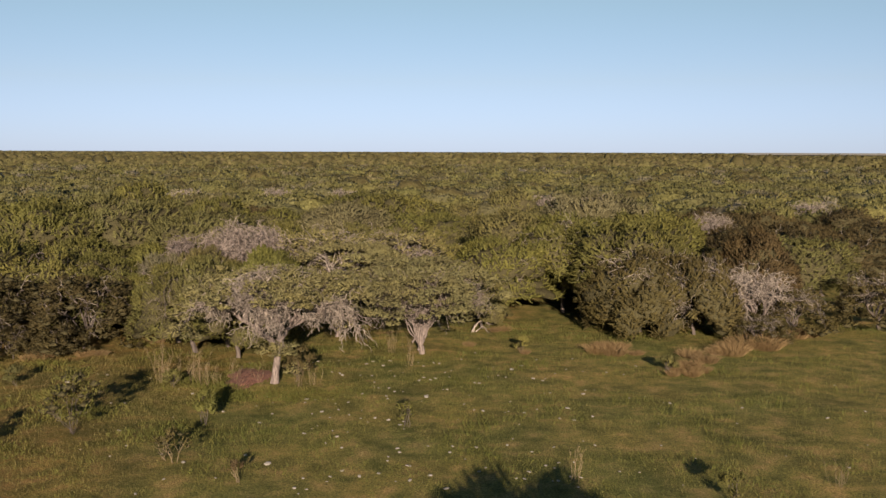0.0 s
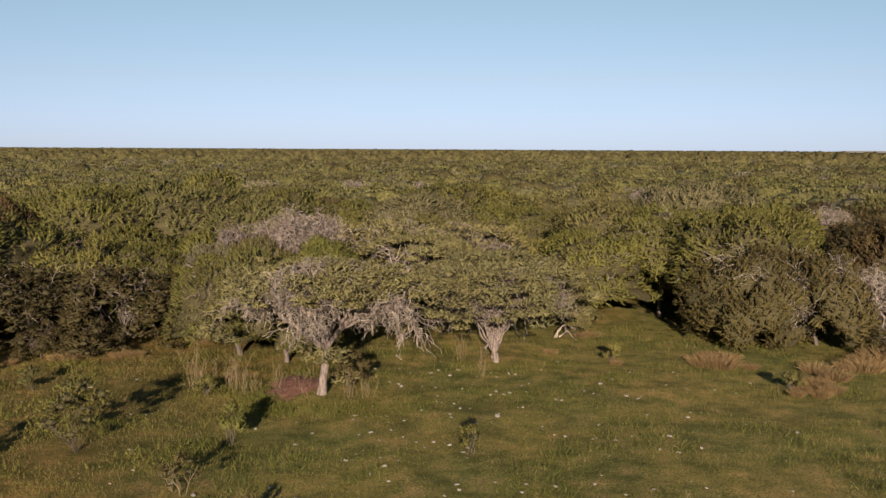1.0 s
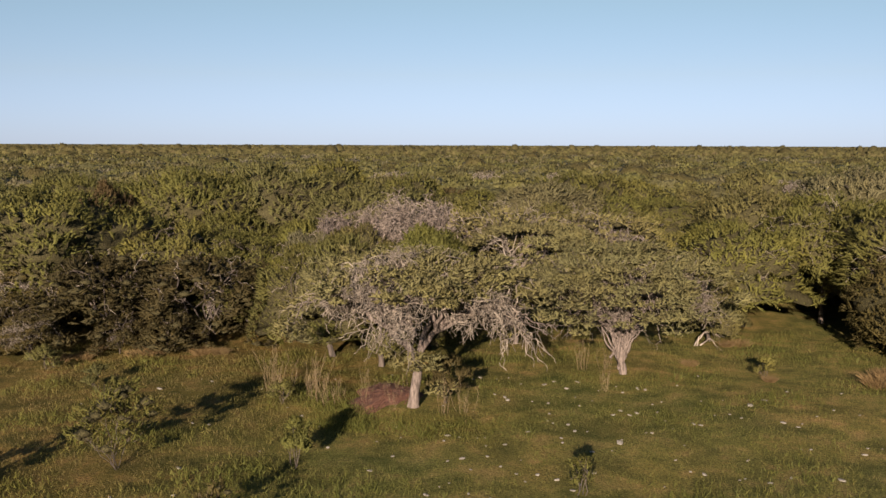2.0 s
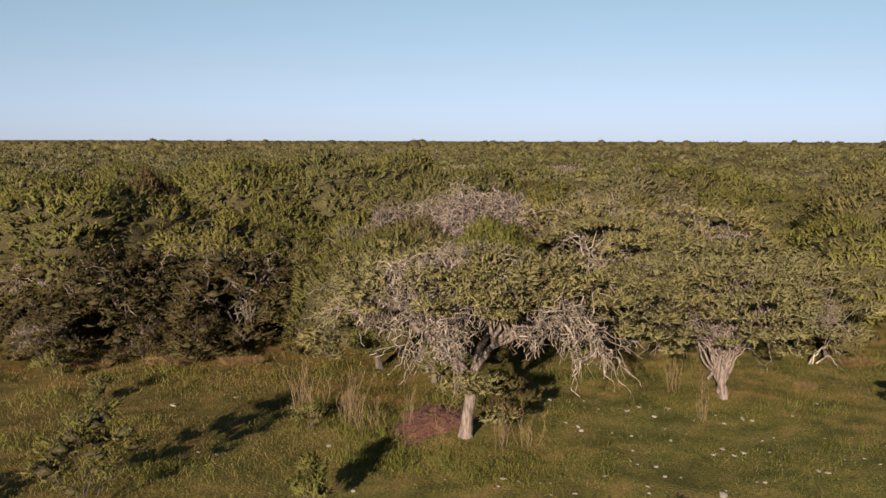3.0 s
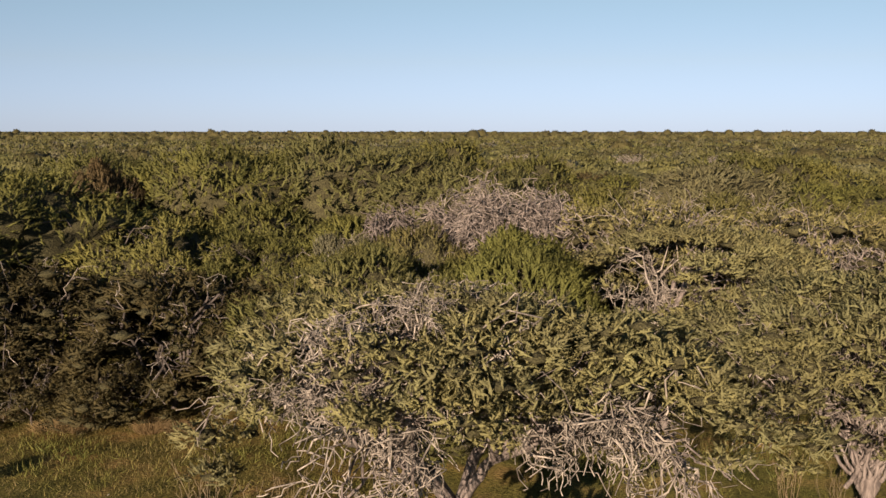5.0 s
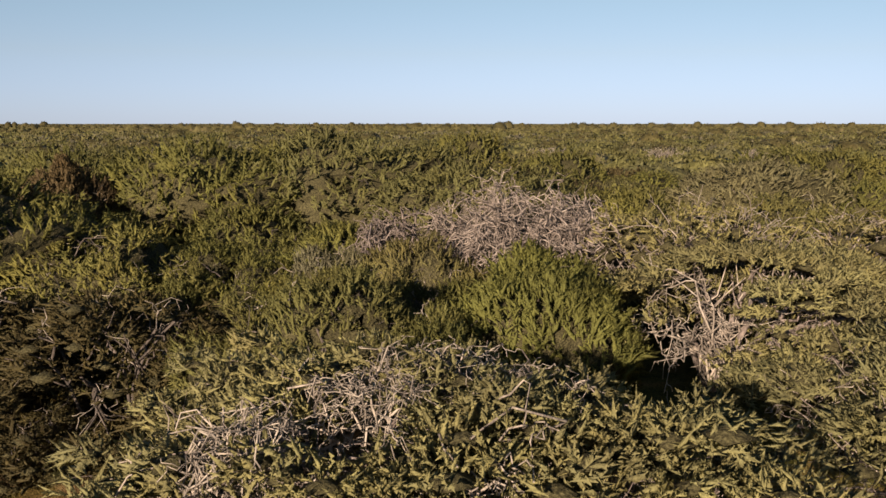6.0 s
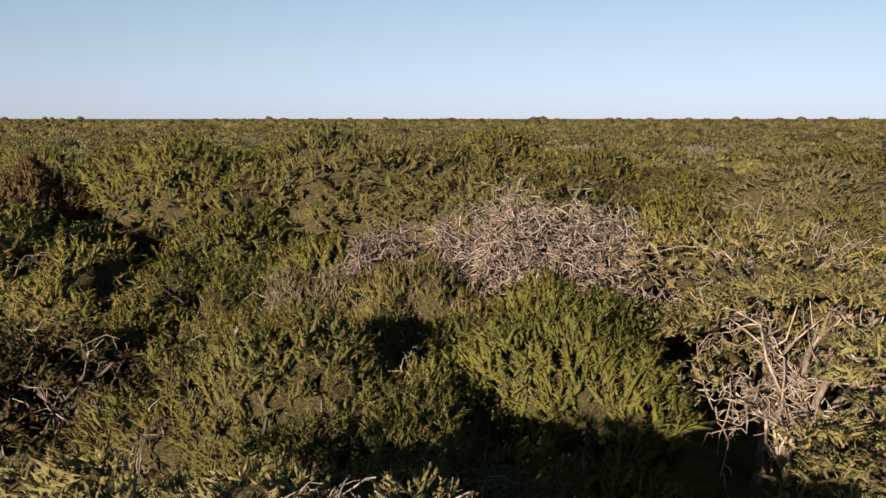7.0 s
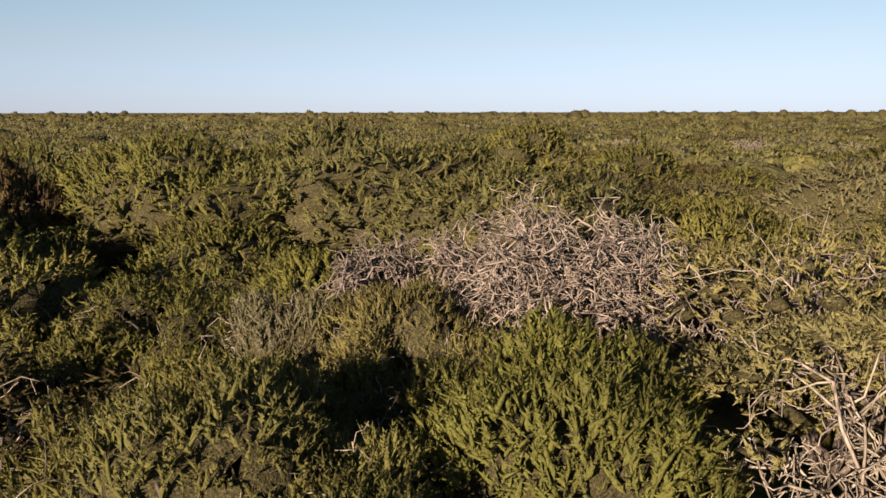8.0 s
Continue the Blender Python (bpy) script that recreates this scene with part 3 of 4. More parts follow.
    s1 = arcs(rng, at - [0, 0, 0.25], at + np.stack([rng.normal(size=66) * 0.45, rng.normal(size=66) * 0.4, rng.uniform(-0.05, 0.15, 66)], 1), 0.15, 11, 0.09, 0.014, 0.007)
    s2 = twigs(rng, s1, 12, 0.30, (0, -0.2, 0.0), 1.0, 0.1, 1.0, 6, 0.14, 0.7, 0.005, 0.3)
    s3 = twigs(rng, L2, 3, 0.4, (0, -0.2, 0.3), 0.9, 0.5, 1.0, 7, 0.12, 0.7, 0.006, 0.25)
    V, F = join(tubes([d1, h1, h3, s1], 5), tubes([d2, d3, h2, h4, s2, s3], 3))
    tagged(part("dead_tangle", mesh_of("dead_tangle", V, F, dead_wood, smooth=True), ob, "bleached grey dead branches, twisted and hanging"), kind="stuff")
    C = dome(rng, 430, r * 0.98, top - 0.12, low + 0.5, 0.5, (1.04, 0.8)) - [0, 0.4, 0]
    C += rng.normal(size=C.shape) * [0.15, 0.15, 0.22] - [0, 0, 0.1]
    thin = np.array([noise.noise(Vector(c) * 0.85) for c in C])
    C = C[thin > np.where(((C[:, 1] < -0.8) & (C[:, 2] < 4.0)) | ((C[:, 0] > 1.2) & (C[:, 2] < 3.4)), 0.36, -0.5)]
    C = C[np.linalg.norm(C[:, None] - bare[None], axis=2).min(axis=1) > 0.62]
    lower = np.array([[-0.2, -0.6, 1.75], [0.15, -0.65, 1.5], [0.5, -0.6, 1.65], [-0.6, -0.6, 1.95], [0.9, -0.5, 1.9], [0.3, -0.7, 2.0], [0.35, -0.35, 1.75], [-0.5, -0.3, 1.55], [0.75, -0.1, 1.45], [-3.4, -1.6, 2.5], [1.0, 0.1, 0.8], [0.8, 0.4, 0.5], [3.2, 0.8, 2.6], [-4.3, -0.8, 2.6], [-4.0, -1.2, 2.9], [-3.1, -2.2, 2.6], [-4.2, 0.4, 2.4], [-4.0, 0.9, 2.9]])
    C = np.concatenate([C, lower])
    part("crown", plates("crown", rng, C, rng.uniform(0.28, 0.62, len(C)), 30, 0.22, grey_leaves, 0.38, 0.2), ob, "feathery olive green foliage")
    taken.append((x0, y0 + 0.2, 4.2))


def second_thorn_tree():
    """The flared, many-stemmed thorn tree behind it."""
    rng = rng_of(23)
    ob = root("thorn_tree", spot(-1.4, 51.0), "spreading thorn tree with a flared many-stemmed pale trunk in the meadow", "tree")
    n = 34
    bole = arcs(rng, np.array([[0.1, 0, -0.2]] * 3), np.array([[-0.12, 0.0, 1.05], [0.10, 0.05, 1.1], [-0.02, -0.08, 1.0]]), 0, 7, 0.03, 0.15, 0.13)
    foot = np.stack([rng.normal(size=n) * 0.11, rng.normal(size=n) * 0.09, rng.uniform(0.6, 1.0, n)], 1)
    a = rng.uniform(0, 6.28, n)
    mid = np.stack([np.cos(a) * rng.uniform(0.25, 0.95, n), np.sin(a) * rng.uniform(0.2, 0.7, n), rng.uniform(1.7, 2.3, n)], 1)
    S1 = arcs(rng, foot, mid, 0.0, 8, 0.04, 0.055, 0.022)
    r, top, low = 4.1, 4.8, 1.8
    at, _, rad = points_on(rng, S1, 2, 0.75, 1.0)
    a2 = np.arctan2(at[:, 1], at[:, 0]) + rng.normal(size=len(at)) * 0.7
    q = rng.uniform(0.35, 0.9, len(at))
    D = np.stack([np.cos(a2) * q * r, np.sin(a2) * q * r, low + (top - low) * (1 - q**2.4) ** 0.5 - 0.35], 1)
    L1 = arcs(rng, at, D, 0.3, 8, 0.06, 0.034, 0.012)
    L2 = twigs(rng, L1, 7, 1.0, (0, 0, 0.25), 0.9, 0.25, 1.0, 6, 0.1)
    droop = arcs(rng, np.array([[-0.6, -0.2, 2.2]] * 4), np.array([[-2.3, -0.8, 1.65], [-2.6, -0.4, 1.9], [-1.9, -1.0, 1.8], [2.2, -0.7, 1.9]]), 0.45, 9, 0.05, 0.04, 0.012)
    V, F = tubes([bole, S1, L1, L2, droop], 6)
    part("trunk", mesh_of("trunk", V, F, bark, smooth=True), ob, "pale pinkish grey stems fanning upward")
    d1 = twigs(rng, L1, 4, 0.9, (0, -0.4, -0.1), 1.0, 0.2, 1.0, 7, 0.11, 0.7, 0.008, 0.35)
    d2 = twigs(rng, d1, 3, 0.4, (0, -0.2, -0.1), 1.0, 0.2, 1.0, 5, 0.13, 0.7, 0.006, 0.2)
    d3 = twigs(rng, droop, 8, 0.4, (0, 0, -0.3), 0.9, 0.3, 1.0, 5, 0.12, 0.7, 0.006, 0.3)
    d4 = twigs(rng, L1, 4, 0.8, (0, -0.2, 0.6), 0.9, 0.6, 1.0, 6, 0.13, 0.8, 0.007)
    V, F = tubes([d1, d2, d3, d4], 3)
    tagged(part("dead_tangle", mesh_of("dead_tangle", V, F, dead_wood, smooth=True), ob, "bleached dead branches in the crown"), kind="stuff")
    C = dome(rng, 360, r, top - 0.1, low + 0.4, 0.5) + rng.normal(size=(360, 3)) * [0.15, 0.15, 0.2]
    C = C[np.array([noise.noise(Vector(c) * 0.8 + Vector((9, 0, 0))) for c in C]) > -0.35]
    part("crown", plates("crown", rng, C, rng.uniform(0.32, 0.68, len(C)), 30, 0.24, grey_leaves, 0.38, 0.2), ob, "feathery olive green foliage")
    taken.append((-1.4, 51.4, 4.4))


def open_tree():
    """The tree whose crown is broken open, with a fan of bleached branches in the gap."""
    rng = rng_of(37)
    ob = root("thorn_tree", spot(-6.5, 55.6), "thorn tree with a broken open crown showing bleached branches", "tree")
    stem = arcs(rng, np.array([[0, 0, -0.15]]), np.array([[-0.1, -0.3, 2.7]]), 0, 8, 0.03, 0.14, 0.10)
    n = 10
    ends = np.stack([rng.uniform(-1.7, 1.6, n), rng.uniform(-1.3, 1.2, n), rng.uniform(3.4, 4.4, n)], 1)
    L1 = arcs(rng, np.repeat([[-0.1, -0.3, 2.6]], n, 0) + rng.normal(size=(n, 3)) * [0.10, 0.10, 0.15], ends, 0.35, 9, 0.10, 0.032, 0.014)
    L2 = twigs(rng, L1, 10, 0.75, (0, -0.2, 0.0), 1.0, 0.2, 1.0, 7, 0.14, 0.7, 0.008, 0.25)
    L3 = twigs(rng, L2, 2, 0.35, (0, 0, 0.1), 1.0, 0.2, 1.0, 5, 0.13, 0.7, 0.007, 0.15)
    side = arcs(rng, np.repeat([[0.2, 0.2, 2.4]], 7, 0), np.array([[2.6, 0.6, 4.0], [3.4, 1.8, 3.9], [2.0, 2.4, 4.6], [0.4, 2.8, 4.6], [-1.4, 2.0, 4.5], [3.0, -0.6, 3.6], [1.2, 1.4, 4.8]]), 0.4, 9, 0.05, 0.09, 0.03)
    S2 = twigs(rng, side, 8, 1.0, (0, 0, 0.2), 0.9, 0.3, 1.0, 6, 0.1)
    V, F = tubes([stem, side, S2], 6)
    part("trunk", mesh_of("trunk", V, F, bark, smooth=True), ob)
    V, F = tubes([L1, L2, L3, twigs(rng, side, 7, 0.9, (0, -0.2, 0.6), 0.9, 0.5, 1.0, 6, 0.12, 0.5, 0.008)], 5)
    tagged(part("dead_tangle", mesh_of("dead_tangle", V, F, dead_wood, smooth=True), ob, "fan of bleached dead branches"), kind="stuff")
    C = dome(rng, 230, 3.9, 5.1, 3.0, 0.5) + [0.9, 1.2, 0]
    C = C[np.hypot((C[:, 0] + 0.2) / 1.3, (C[:, 1] + 0.6) / 1.05) > 1]
    part("crown", plates("crown", rng, C, rng.uniform(0.32, 0.68, len(C)), 30, 0.24, grey_leaves, 0.38, 0.2), ob, "feathery olive green foliage")
    taken.append((-5.9, 56.6, 4.0))


def dead_tree(name, m, seed, r, low, top, stems, label, fine=1.0, lean=(0, 0), wood=dead_wood):
    """A leafless tree: several stems, a dense mat of twisted bleached branches."""
    rng = rng_of(seed)
    ob = root(name, m, label, "dead tree")
    foot = np.stack([rng.normal(size=stems) * 0.3, rng.normal(size=stems) * 0.25, np.full(stems, -0.15)], 1)
    mid = foot * 2.2 + np.stack([rng.normal(size=stems) * 0.35, rng.normal(size=stems) * 0.3, np.full(stems, low) + rng.uniform(-0.3, 0.3, stems)], 1)
    S1 = arcs(rng, foot, mid, 0, 9, 0.025, 0.10, 0.07)
    at, _, rad = points_on(rng, S1, 10, 0.75, 1.0)
    a = np.arctan2(at[:, 1], at[:, 0]) + rng.normal(size=len(at)) * 0.9
    q = rng.uniform(0.1, 1.0, len(at)) ** 0.55
    D = np.stack([np.cos(a) * q * r + lean[0] * q, np.sin(a) * q * r + lean[1] * q, low + (top - low) * (1 - q**2.2) ** 0.6 * rng.uniform(0.55, 1.0, len(at))], 1)
    L1 = arcs(rng, at, D, 0.5, 11, 0.05, 0.045, 0.016)
    L2 = twigs(rng, L1, int(6 * fine), r * 0.34, (0, 0, 0.05), 1.0, 0.35, 1.0, 8, 0.13, 0.9, 0.013, 0.18)
    L2[0][..., 2] = np.minimum(L2[0][..., 2], top + 0.1)
    L3 = twigs(rng, L2, int(3 * fine), r * 0.17, (0, 0, 0.0), 1.0, 0.15, 1.0, 5, 0.15, 0.75, 0.008, 0.15)
    V, F = tubes([S1, L1], 6)
    part("trunk", mesh_of("trunk", V, F, bark, smooth=True), ob, "several bare pale stems")
    V, F = join(tubes([L2], 4), tubes([L3], 3))
    tagged(part("dead_tangle", mesh_of("dead_tangle", V, F, wood, smooth=True), ob, "dense mat of twisted bleached branches"), kind="stuff")
    return ob


hero_thorn_tree()
second_thorn_tree()
open_tree()
dead_tree("dead_tree", spot(-12.7, 60.4), 41, 2.75, 4.25, 6.6, 7, "leafless dead tree with a dense nest-like crown of bleached branches", 1.0, wood=nest_wood)
taken.append((-12.9, 60.2, 2.5))
dead_tree("dead_tree", spot(-15.8, 59.8), 43, 2.1, 4.0, 5.5, 5, "low leafless dead tree with twisted grey branches", 0.7, wood=bark)
taken.append((-16.2, 59.8, 1.6))
dead_tree("dead_tree", spot(18.0, 56.4), 47, 2.6, 1.9, 4.1, 6, "leafless grey dead tree leaning over dry grass", 1.0)
taken.append((18.0, 56.4, 2.0))

# shapes that repeat through the wood
NEAR = [tree_meshes(100 + k, r=r, top=top, low=low, clumps=c, lump=lump, flat=flat, up=up, dead=d, shoots=2500, length=0.31, leaflets=8, down=1.85)
        for k, (r, top, low, c, lump, flat, up, d) in enumerate([
            (3.0, 5.5, 0.7, 60, 0.72, 0.8, 0.5, 2), (2.6, 5.2, 0.5, 52, 0.68, 0.9, 0.7, 1), (3.4, 5.4, 0.9, 70, 0.7, 0.65, 0.4, 3),
            (2.3, 4.9, 0.4, 46, 0.7, 1.0, 0.8, 1), (2.9, 6.0, 0.8, 60, 0.76, 0.8, 0.5, 2)])]
FINE = [tree_meshes(150 + k, r=r, top=top, low=low, clumps=c, shoots=4200, length=0.25, width=0.2, leaflets=10, blade=0.11, down=1.85, lump=lump, flat=flat, up=up, dead=2, twiggy=2, rings=26, segs=56)
        for k, (r, top, low, c, lump, flat, up) in enumerate([(2.7, 5.2, 0.6, 70, 0.62, 0.8, 0.6), (2.3, 4.9, 0.5, 60, 0.6, 0.95, 0.7), (3.0, 5.4, 0.8, 76, 0.65, 0.7, 0.5)])]
MID = [tree_meshes(200 + k, r=r, top=top, low=low, clumps=64, lump=lump, flat=flat, limbs=5, forks=2, twiggy=0, dead=0, sides=3, shoots=2200, length=0.34, width=0.2, leaflets=8, up=0.45, down=2.05, rings=16, segs=34, inside=0.84)
       for k, (r, top, low, lump, flat) in enumerate([(3.3, 5.3, 1.2, 0.7, 0.45), (3.0, 5.1, 1.0, 0.66, 0.5), (3.7, 5.2, 1.4, 0.7, 0.4), (2.8, 4.9, 0.9, 0.66, 0.55), (3.2, 5.6, 1.2, 0.72, 0.45)])]
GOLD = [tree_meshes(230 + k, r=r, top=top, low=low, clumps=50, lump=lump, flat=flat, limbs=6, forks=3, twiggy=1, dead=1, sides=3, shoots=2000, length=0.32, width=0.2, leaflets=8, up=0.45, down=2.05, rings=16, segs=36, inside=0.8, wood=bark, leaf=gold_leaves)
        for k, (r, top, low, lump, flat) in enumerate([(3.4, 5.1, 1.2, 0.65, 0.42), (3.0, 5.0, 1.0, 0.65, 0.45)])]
DUSK = [tree_meshes(240 + k, r=r, top=top, low=low, clumps=44, lump=lump, flat=flat, limbs=4, forks=1, twiggy=0, dead=1, sides=3, shoots=1500, length=0.38, width=0.2, leaflets=7, up=0.4, down=2.0, rings=12, segs=26, inside=0.8, leaf=dusk_leaves)
        for k, (r, top, low, lump, flat) in enumerate([(3.3, 5.0, 1.0, 0.66, 0.45), (2.9, 5.2, 0.9, 0.68, 0.5)])]
AWAY = [tree_meshes(250 + k, r=r, top=top, low=low, clumps=56, lump=lump, flat=flat, limbs=4, forks=1, twiggy=0, dead=0, sides=3, shoots=900, length=0.46, width=0.22, leaflets=7, up=0.4, down=1.6, rings=12, segs=26, inside=0.84)
        for k, (r, top, low, lump, flat) in enumerate([(3.4, 5.3, 1.2, 0.75, 0.42), (3.0, 5.0, 1.0, 0.7, 0.48), (3.8, 5.1, 1.4, 0.75, 0.38), (3.0, 5.5, 0.9, 0.75, 0.48)])]
fresh_bush = tree_meshes(301, r=1.75, top=4.7, low=0.8, fork=0.7, trunk=0.10, clumps=44, shoots=4200, length=0.29, leaflets=10, blade=0.10, width=0.24, lump=0.55, up=1.0, dead=0, flat=0.7, leaf=bright_leaves, rings=24, segs=48, inside=0.8)
sparse_tree = tree_meshes(302, r=3.3, top=5.9, low=1.6, clumps=84, layered=26, length=0.24, width=0.24, lump=0.62, limbs=10, forks=5, twiggy=4, dead=5, flat=0.5, wood=bark, leaf=pale_leaves)
brown_tree = tree_meshes(303, r=2.4, top=5.6, low=0.6, clumps=80, shoots=3600, length=0.40, width=0.24, lump=0.6, limbs=8, forks=4, twiggy=2, dead=1, leaf=brown_leaves, inside=0.5)
dark_thicket = tree_meshes(306, r=2.6, top=3.9, low=0.3, fork=0.6, trunk=0.07, clumps=140, layered=21, length=0.29, width=0.24, leaflets=7, lump=0.44, limbs=7, forks=3, twiggy=1, dead=1, flat=0.8, leaf=dark_leaves)
thicket = tree_meshes(304, r=2.6, top=3.9, low=0.3, fork=0.6, trunk=0.12, clumps=74, layered=32, length=0.28, width=0.24, lump=0.55, limbs=8, forks=5, twiggy=2, dead=7, flat=0.8, leaf=thicket_leaves)
broad_bush = tree_meshes(307, r=3.0, top=4.9, low=0.4, fork=0.6, trunk=0.12, clumps=70, shoots=3400, length=0.30, leaflets=8, lump=0.68, limbs=9, forks=5, twiggy=2, dead=7, stray=0.62, flat=0.85, up=0.4, leaf=thicket_leaves, inside=0.62)
hollow_tree = tree_meshes(308, r=3.5, top=5.6, low=3.0, fork=1.9, trunk=0.13, clumps=62, shoots=3200, length=0.30, lump=0.62, limbs=9, forks=4, twiggy=2, dead=6, stray=0.6, flat=0.7, up=0.4, inside=0.75, down=1.9)
shade_tree = tree_meshes(305, r=3.0, top=4.5, low=2.4, clumps=40, layered=30, length=0.4, lump=0.5, limbs=9, forks=5, twiggy=3, dead=3, flat=0.7)

GREEN = "olive green thorn tree with small feathery leaves in the wood"
for x, y, turn, size, tall, meshes, name, label in [
    (-10.0, 54.0, 20, 1.08, 0.96, fresh_bush, "bush", "bright green bush with dense upright shoots"),
    (-11.2, 56.4, 150, 0.85, 1.0, fresh_bush, "bush", "bright green bush with dense upright shoots"),
    (-7.9, 60.6, 40, 1.0, 1.02, sparse_tree, "thorn_tree", "sparse thorn tree with pale bare twigs among thin foliage"),
    (-3.6, 61.5, 200, 1.0, 0.98, sparse_tree, "thorn_tree", "sparse thorn tree with pale bare twigs among thin foliage"),
    (-13.4, 50.9, 70, 1.0, 0.97, FINE[0], "thorn_tree", GREEN),
    (-15.2, 53.6, 10, 0.95, 0.98, FINE[1], "thorn_tree", GREEN),
    (-10.8, 49.6, 310, 0.85, 0.90, FINE[2], "thorn_tree", GREEN),
    (-12.5, 54.0, 210, 0.9, 1.0, FINE[1], "thorn_tree", GREEN),
    (-12.0, 52.1, 10, 0.85, 1.08, FINE[1], "bush", "dense olive thorn bush in the wood"),
    (-14.7, 57.4, 200, 0.72, 1.22, FINE[2], "bush", "dense olive thorn bush in the wood"),
    (-17.2, 57.2, 20, 0.75, 1.28, FINE[1], "bush", "dense olive thorn bush in the wood"),
    (-12.2, 57.4, 100, 0.75, 0.86, FINE[0], "bush", "olive thorn bush in front of the dead tree"),
    (-19.9, 51.8, 120, 1.3, 0.78, dark_thicket, "thorn_tree", "broad dark olive thorn tree at the edge of the wood"),
    (-24.2, 50.8, 220, 1.35, 0.78, dark_thicket, "thorn_tree", "broad dark olive thorn tree at the edge of the wood"),
    (-23.4, 55.6, 30, 1.0, 0.84, NEAR[4], "thorn_tree", GREEN),
    (-18.2, 60.2, 250, 0.95, 0.94, NEAR[1], "thorn_tree", GREEN),
    (-28.0, 50.2, 15, 1.05, 0.85, thicket, "bush", "dense olive thorn bush at the edge of the wood"),
    (-26.8, 48.3, 33, 0.7, 0.85, dark_thicket, "bush", "dense dark thorn bush at the edge of the wood"),
    (-31.0, 47.4, 133, 1.0, 0.9, dark_thicket, "bush", "dense dark thorn bush at the edge of the wood"),
    (-17.7, 55.6, 250, 0.8, 0.82, FINE[0], "bush", "dense olive thorn bush in the wood"),
    (-20.6, 57.2, 80, 0.9, 0.88, FINE[2], "thorn_tree", GREEN),
    (-21.4, 54.6, 140, 0.85, 0.92, FINE[1], "thorn_tree", GREEN),
    (-20.4, 50.0, 310, 0.55, 0.8, dark_thicket, "bush", "low dark thorn bush at the edge of the wood"),
    (-25.4, 47.0, 160, 0.5, 0.9, thicket, "bush", "low thorn bush at the edge of the wood"),
    (-22.4, 48.9, 100, 0.5, 0.9, dark_thicket, "bush", "low thorn bush at the edge of the wood"),
    (7.4, 64.6, 0, 1.0, 1.0, hollow_tree, "thorn_tree", "thorn tree with pale bare limbs over a dark hollow"),
    (3.3, 62.4, 60, 1.12, 0.86, NEAR[0], "thorn_tree", GREEN),
    (3.4, 68.0, 160, 1.0, 0.92, NEAR[3], "thorn_tree", GREEN),
    (2.0, 58.6, 0, 0.62, 0.95, NEAR[3], "thorn_tree", "small thorn tree beside a fallen pale branch"),
    (11.5, 58.0, 10, 1.05, 0.97, broad_bush, "bush", "dense thorn bush with bare grey lower branches"),
    (14.5, 57.2, 130, 0.98, 0.98, broad_bush, "bush", "dense thorn bush with bare grey lower branches"),
    (19.6, 63.0, 0, 1.0, 0.98, brown_tree, "thorn_tree", "dark brownish thorn tree with thinning leaves"),
    (20.2, 56.6, 77, 0.75, 1.0, thicket, "bush", "dense thorn bush among dry grass"),
    (26.2, 59.0, 44, 1.1, 0.85, thicket, "bush", "dense thorn bush at the edge of the wood"),
    (-31.4, 61.4, 0, 0.85, 1.3, brown_tree, "thorn_tree", "tall brownish thorn tree standing out of the wood"),
    (-27.6, 57.6, 0, 1.0, 0.93, NEAR[0], "thorn_tree", GREEN),
    (17.6, 54.6, 50, 0.6, 0.75, thicket, "bush", "low thorn bush below a dead tree"),
    (4.0, 15.4, 0, 1.0, 0.86, shade_tree, "thorn_tree", "broad thorn tree in the meadow"),
]:
    tree(name, meshes, spot(x, y, turn, size, tall), label, "bush" if name == "bush" else "tree")
    taken.append((x, y, 0.72 * size * {id(fresh_bush): 1.9, id(broad_bush): 3.0, id(thicket): 2.4, id(dark_thicket): 2.4}.get(id(meshes), 3.0)))

# dark gaps between the crowns
GAPS = [(-17.3, 51.6, 1.0), (-42.4, 122.8, 2.0), (17.5, 77.8, 1.6), (54.9, 178, 2.5), (-57.4, 191, 2.5), (57.3, 150, 2.2), (7.2, 61.5, 2.0), (16.5, 66.5, 2.4), (-19.7, 74.5, 1.6), (2.9, 101, 1.8), (-8.6, 57.6, 0.8)]
taken += GAPS


def scatter(rng, near, far, spacing, lo, hi, eye=(-3.0, 30.0)):
    """Places for trees between two distances and two bearings (degrees right of north), at least spacing apart."""
    cells, out = {}, []
    for x, y, r in taken:
        out.append((x, y, r))
    for px, py, r in out:
        cells.setdefault((int(px // 6), int(py // 6)), []).append((px, py, r))
    made = []
    tries = int((hi - lo) / 360 * math.pi * (far**2 - near**2) / spacing**2 * 5)
    for _ in range(tries):
        b, d = radians(rng.uniform(lo, hi)), math.sqrt(rng.uniform(near**2, far**2))
        x, y = eye[0] + d * math.sin(b), eye[1] + d * math.cos(b)
        if not in_wood(x, y, 2.2):
            continue
        cx, cy = int(x // 6), int(y // 6)
        if any((x - px) ** 2 + (y - py) ** 2 < (r + spacing / 2) ** 2 for i in (-1, 0, 1) for j in (-1, 0, 1) for px, py, r in cells.get((cx + i, cy + j), ())):
            continue
        cells.setdefault((cx, cy), []).append((x, y, spacing / 2))
        made.append((x, y))
    return made


rng = rng_of(5)


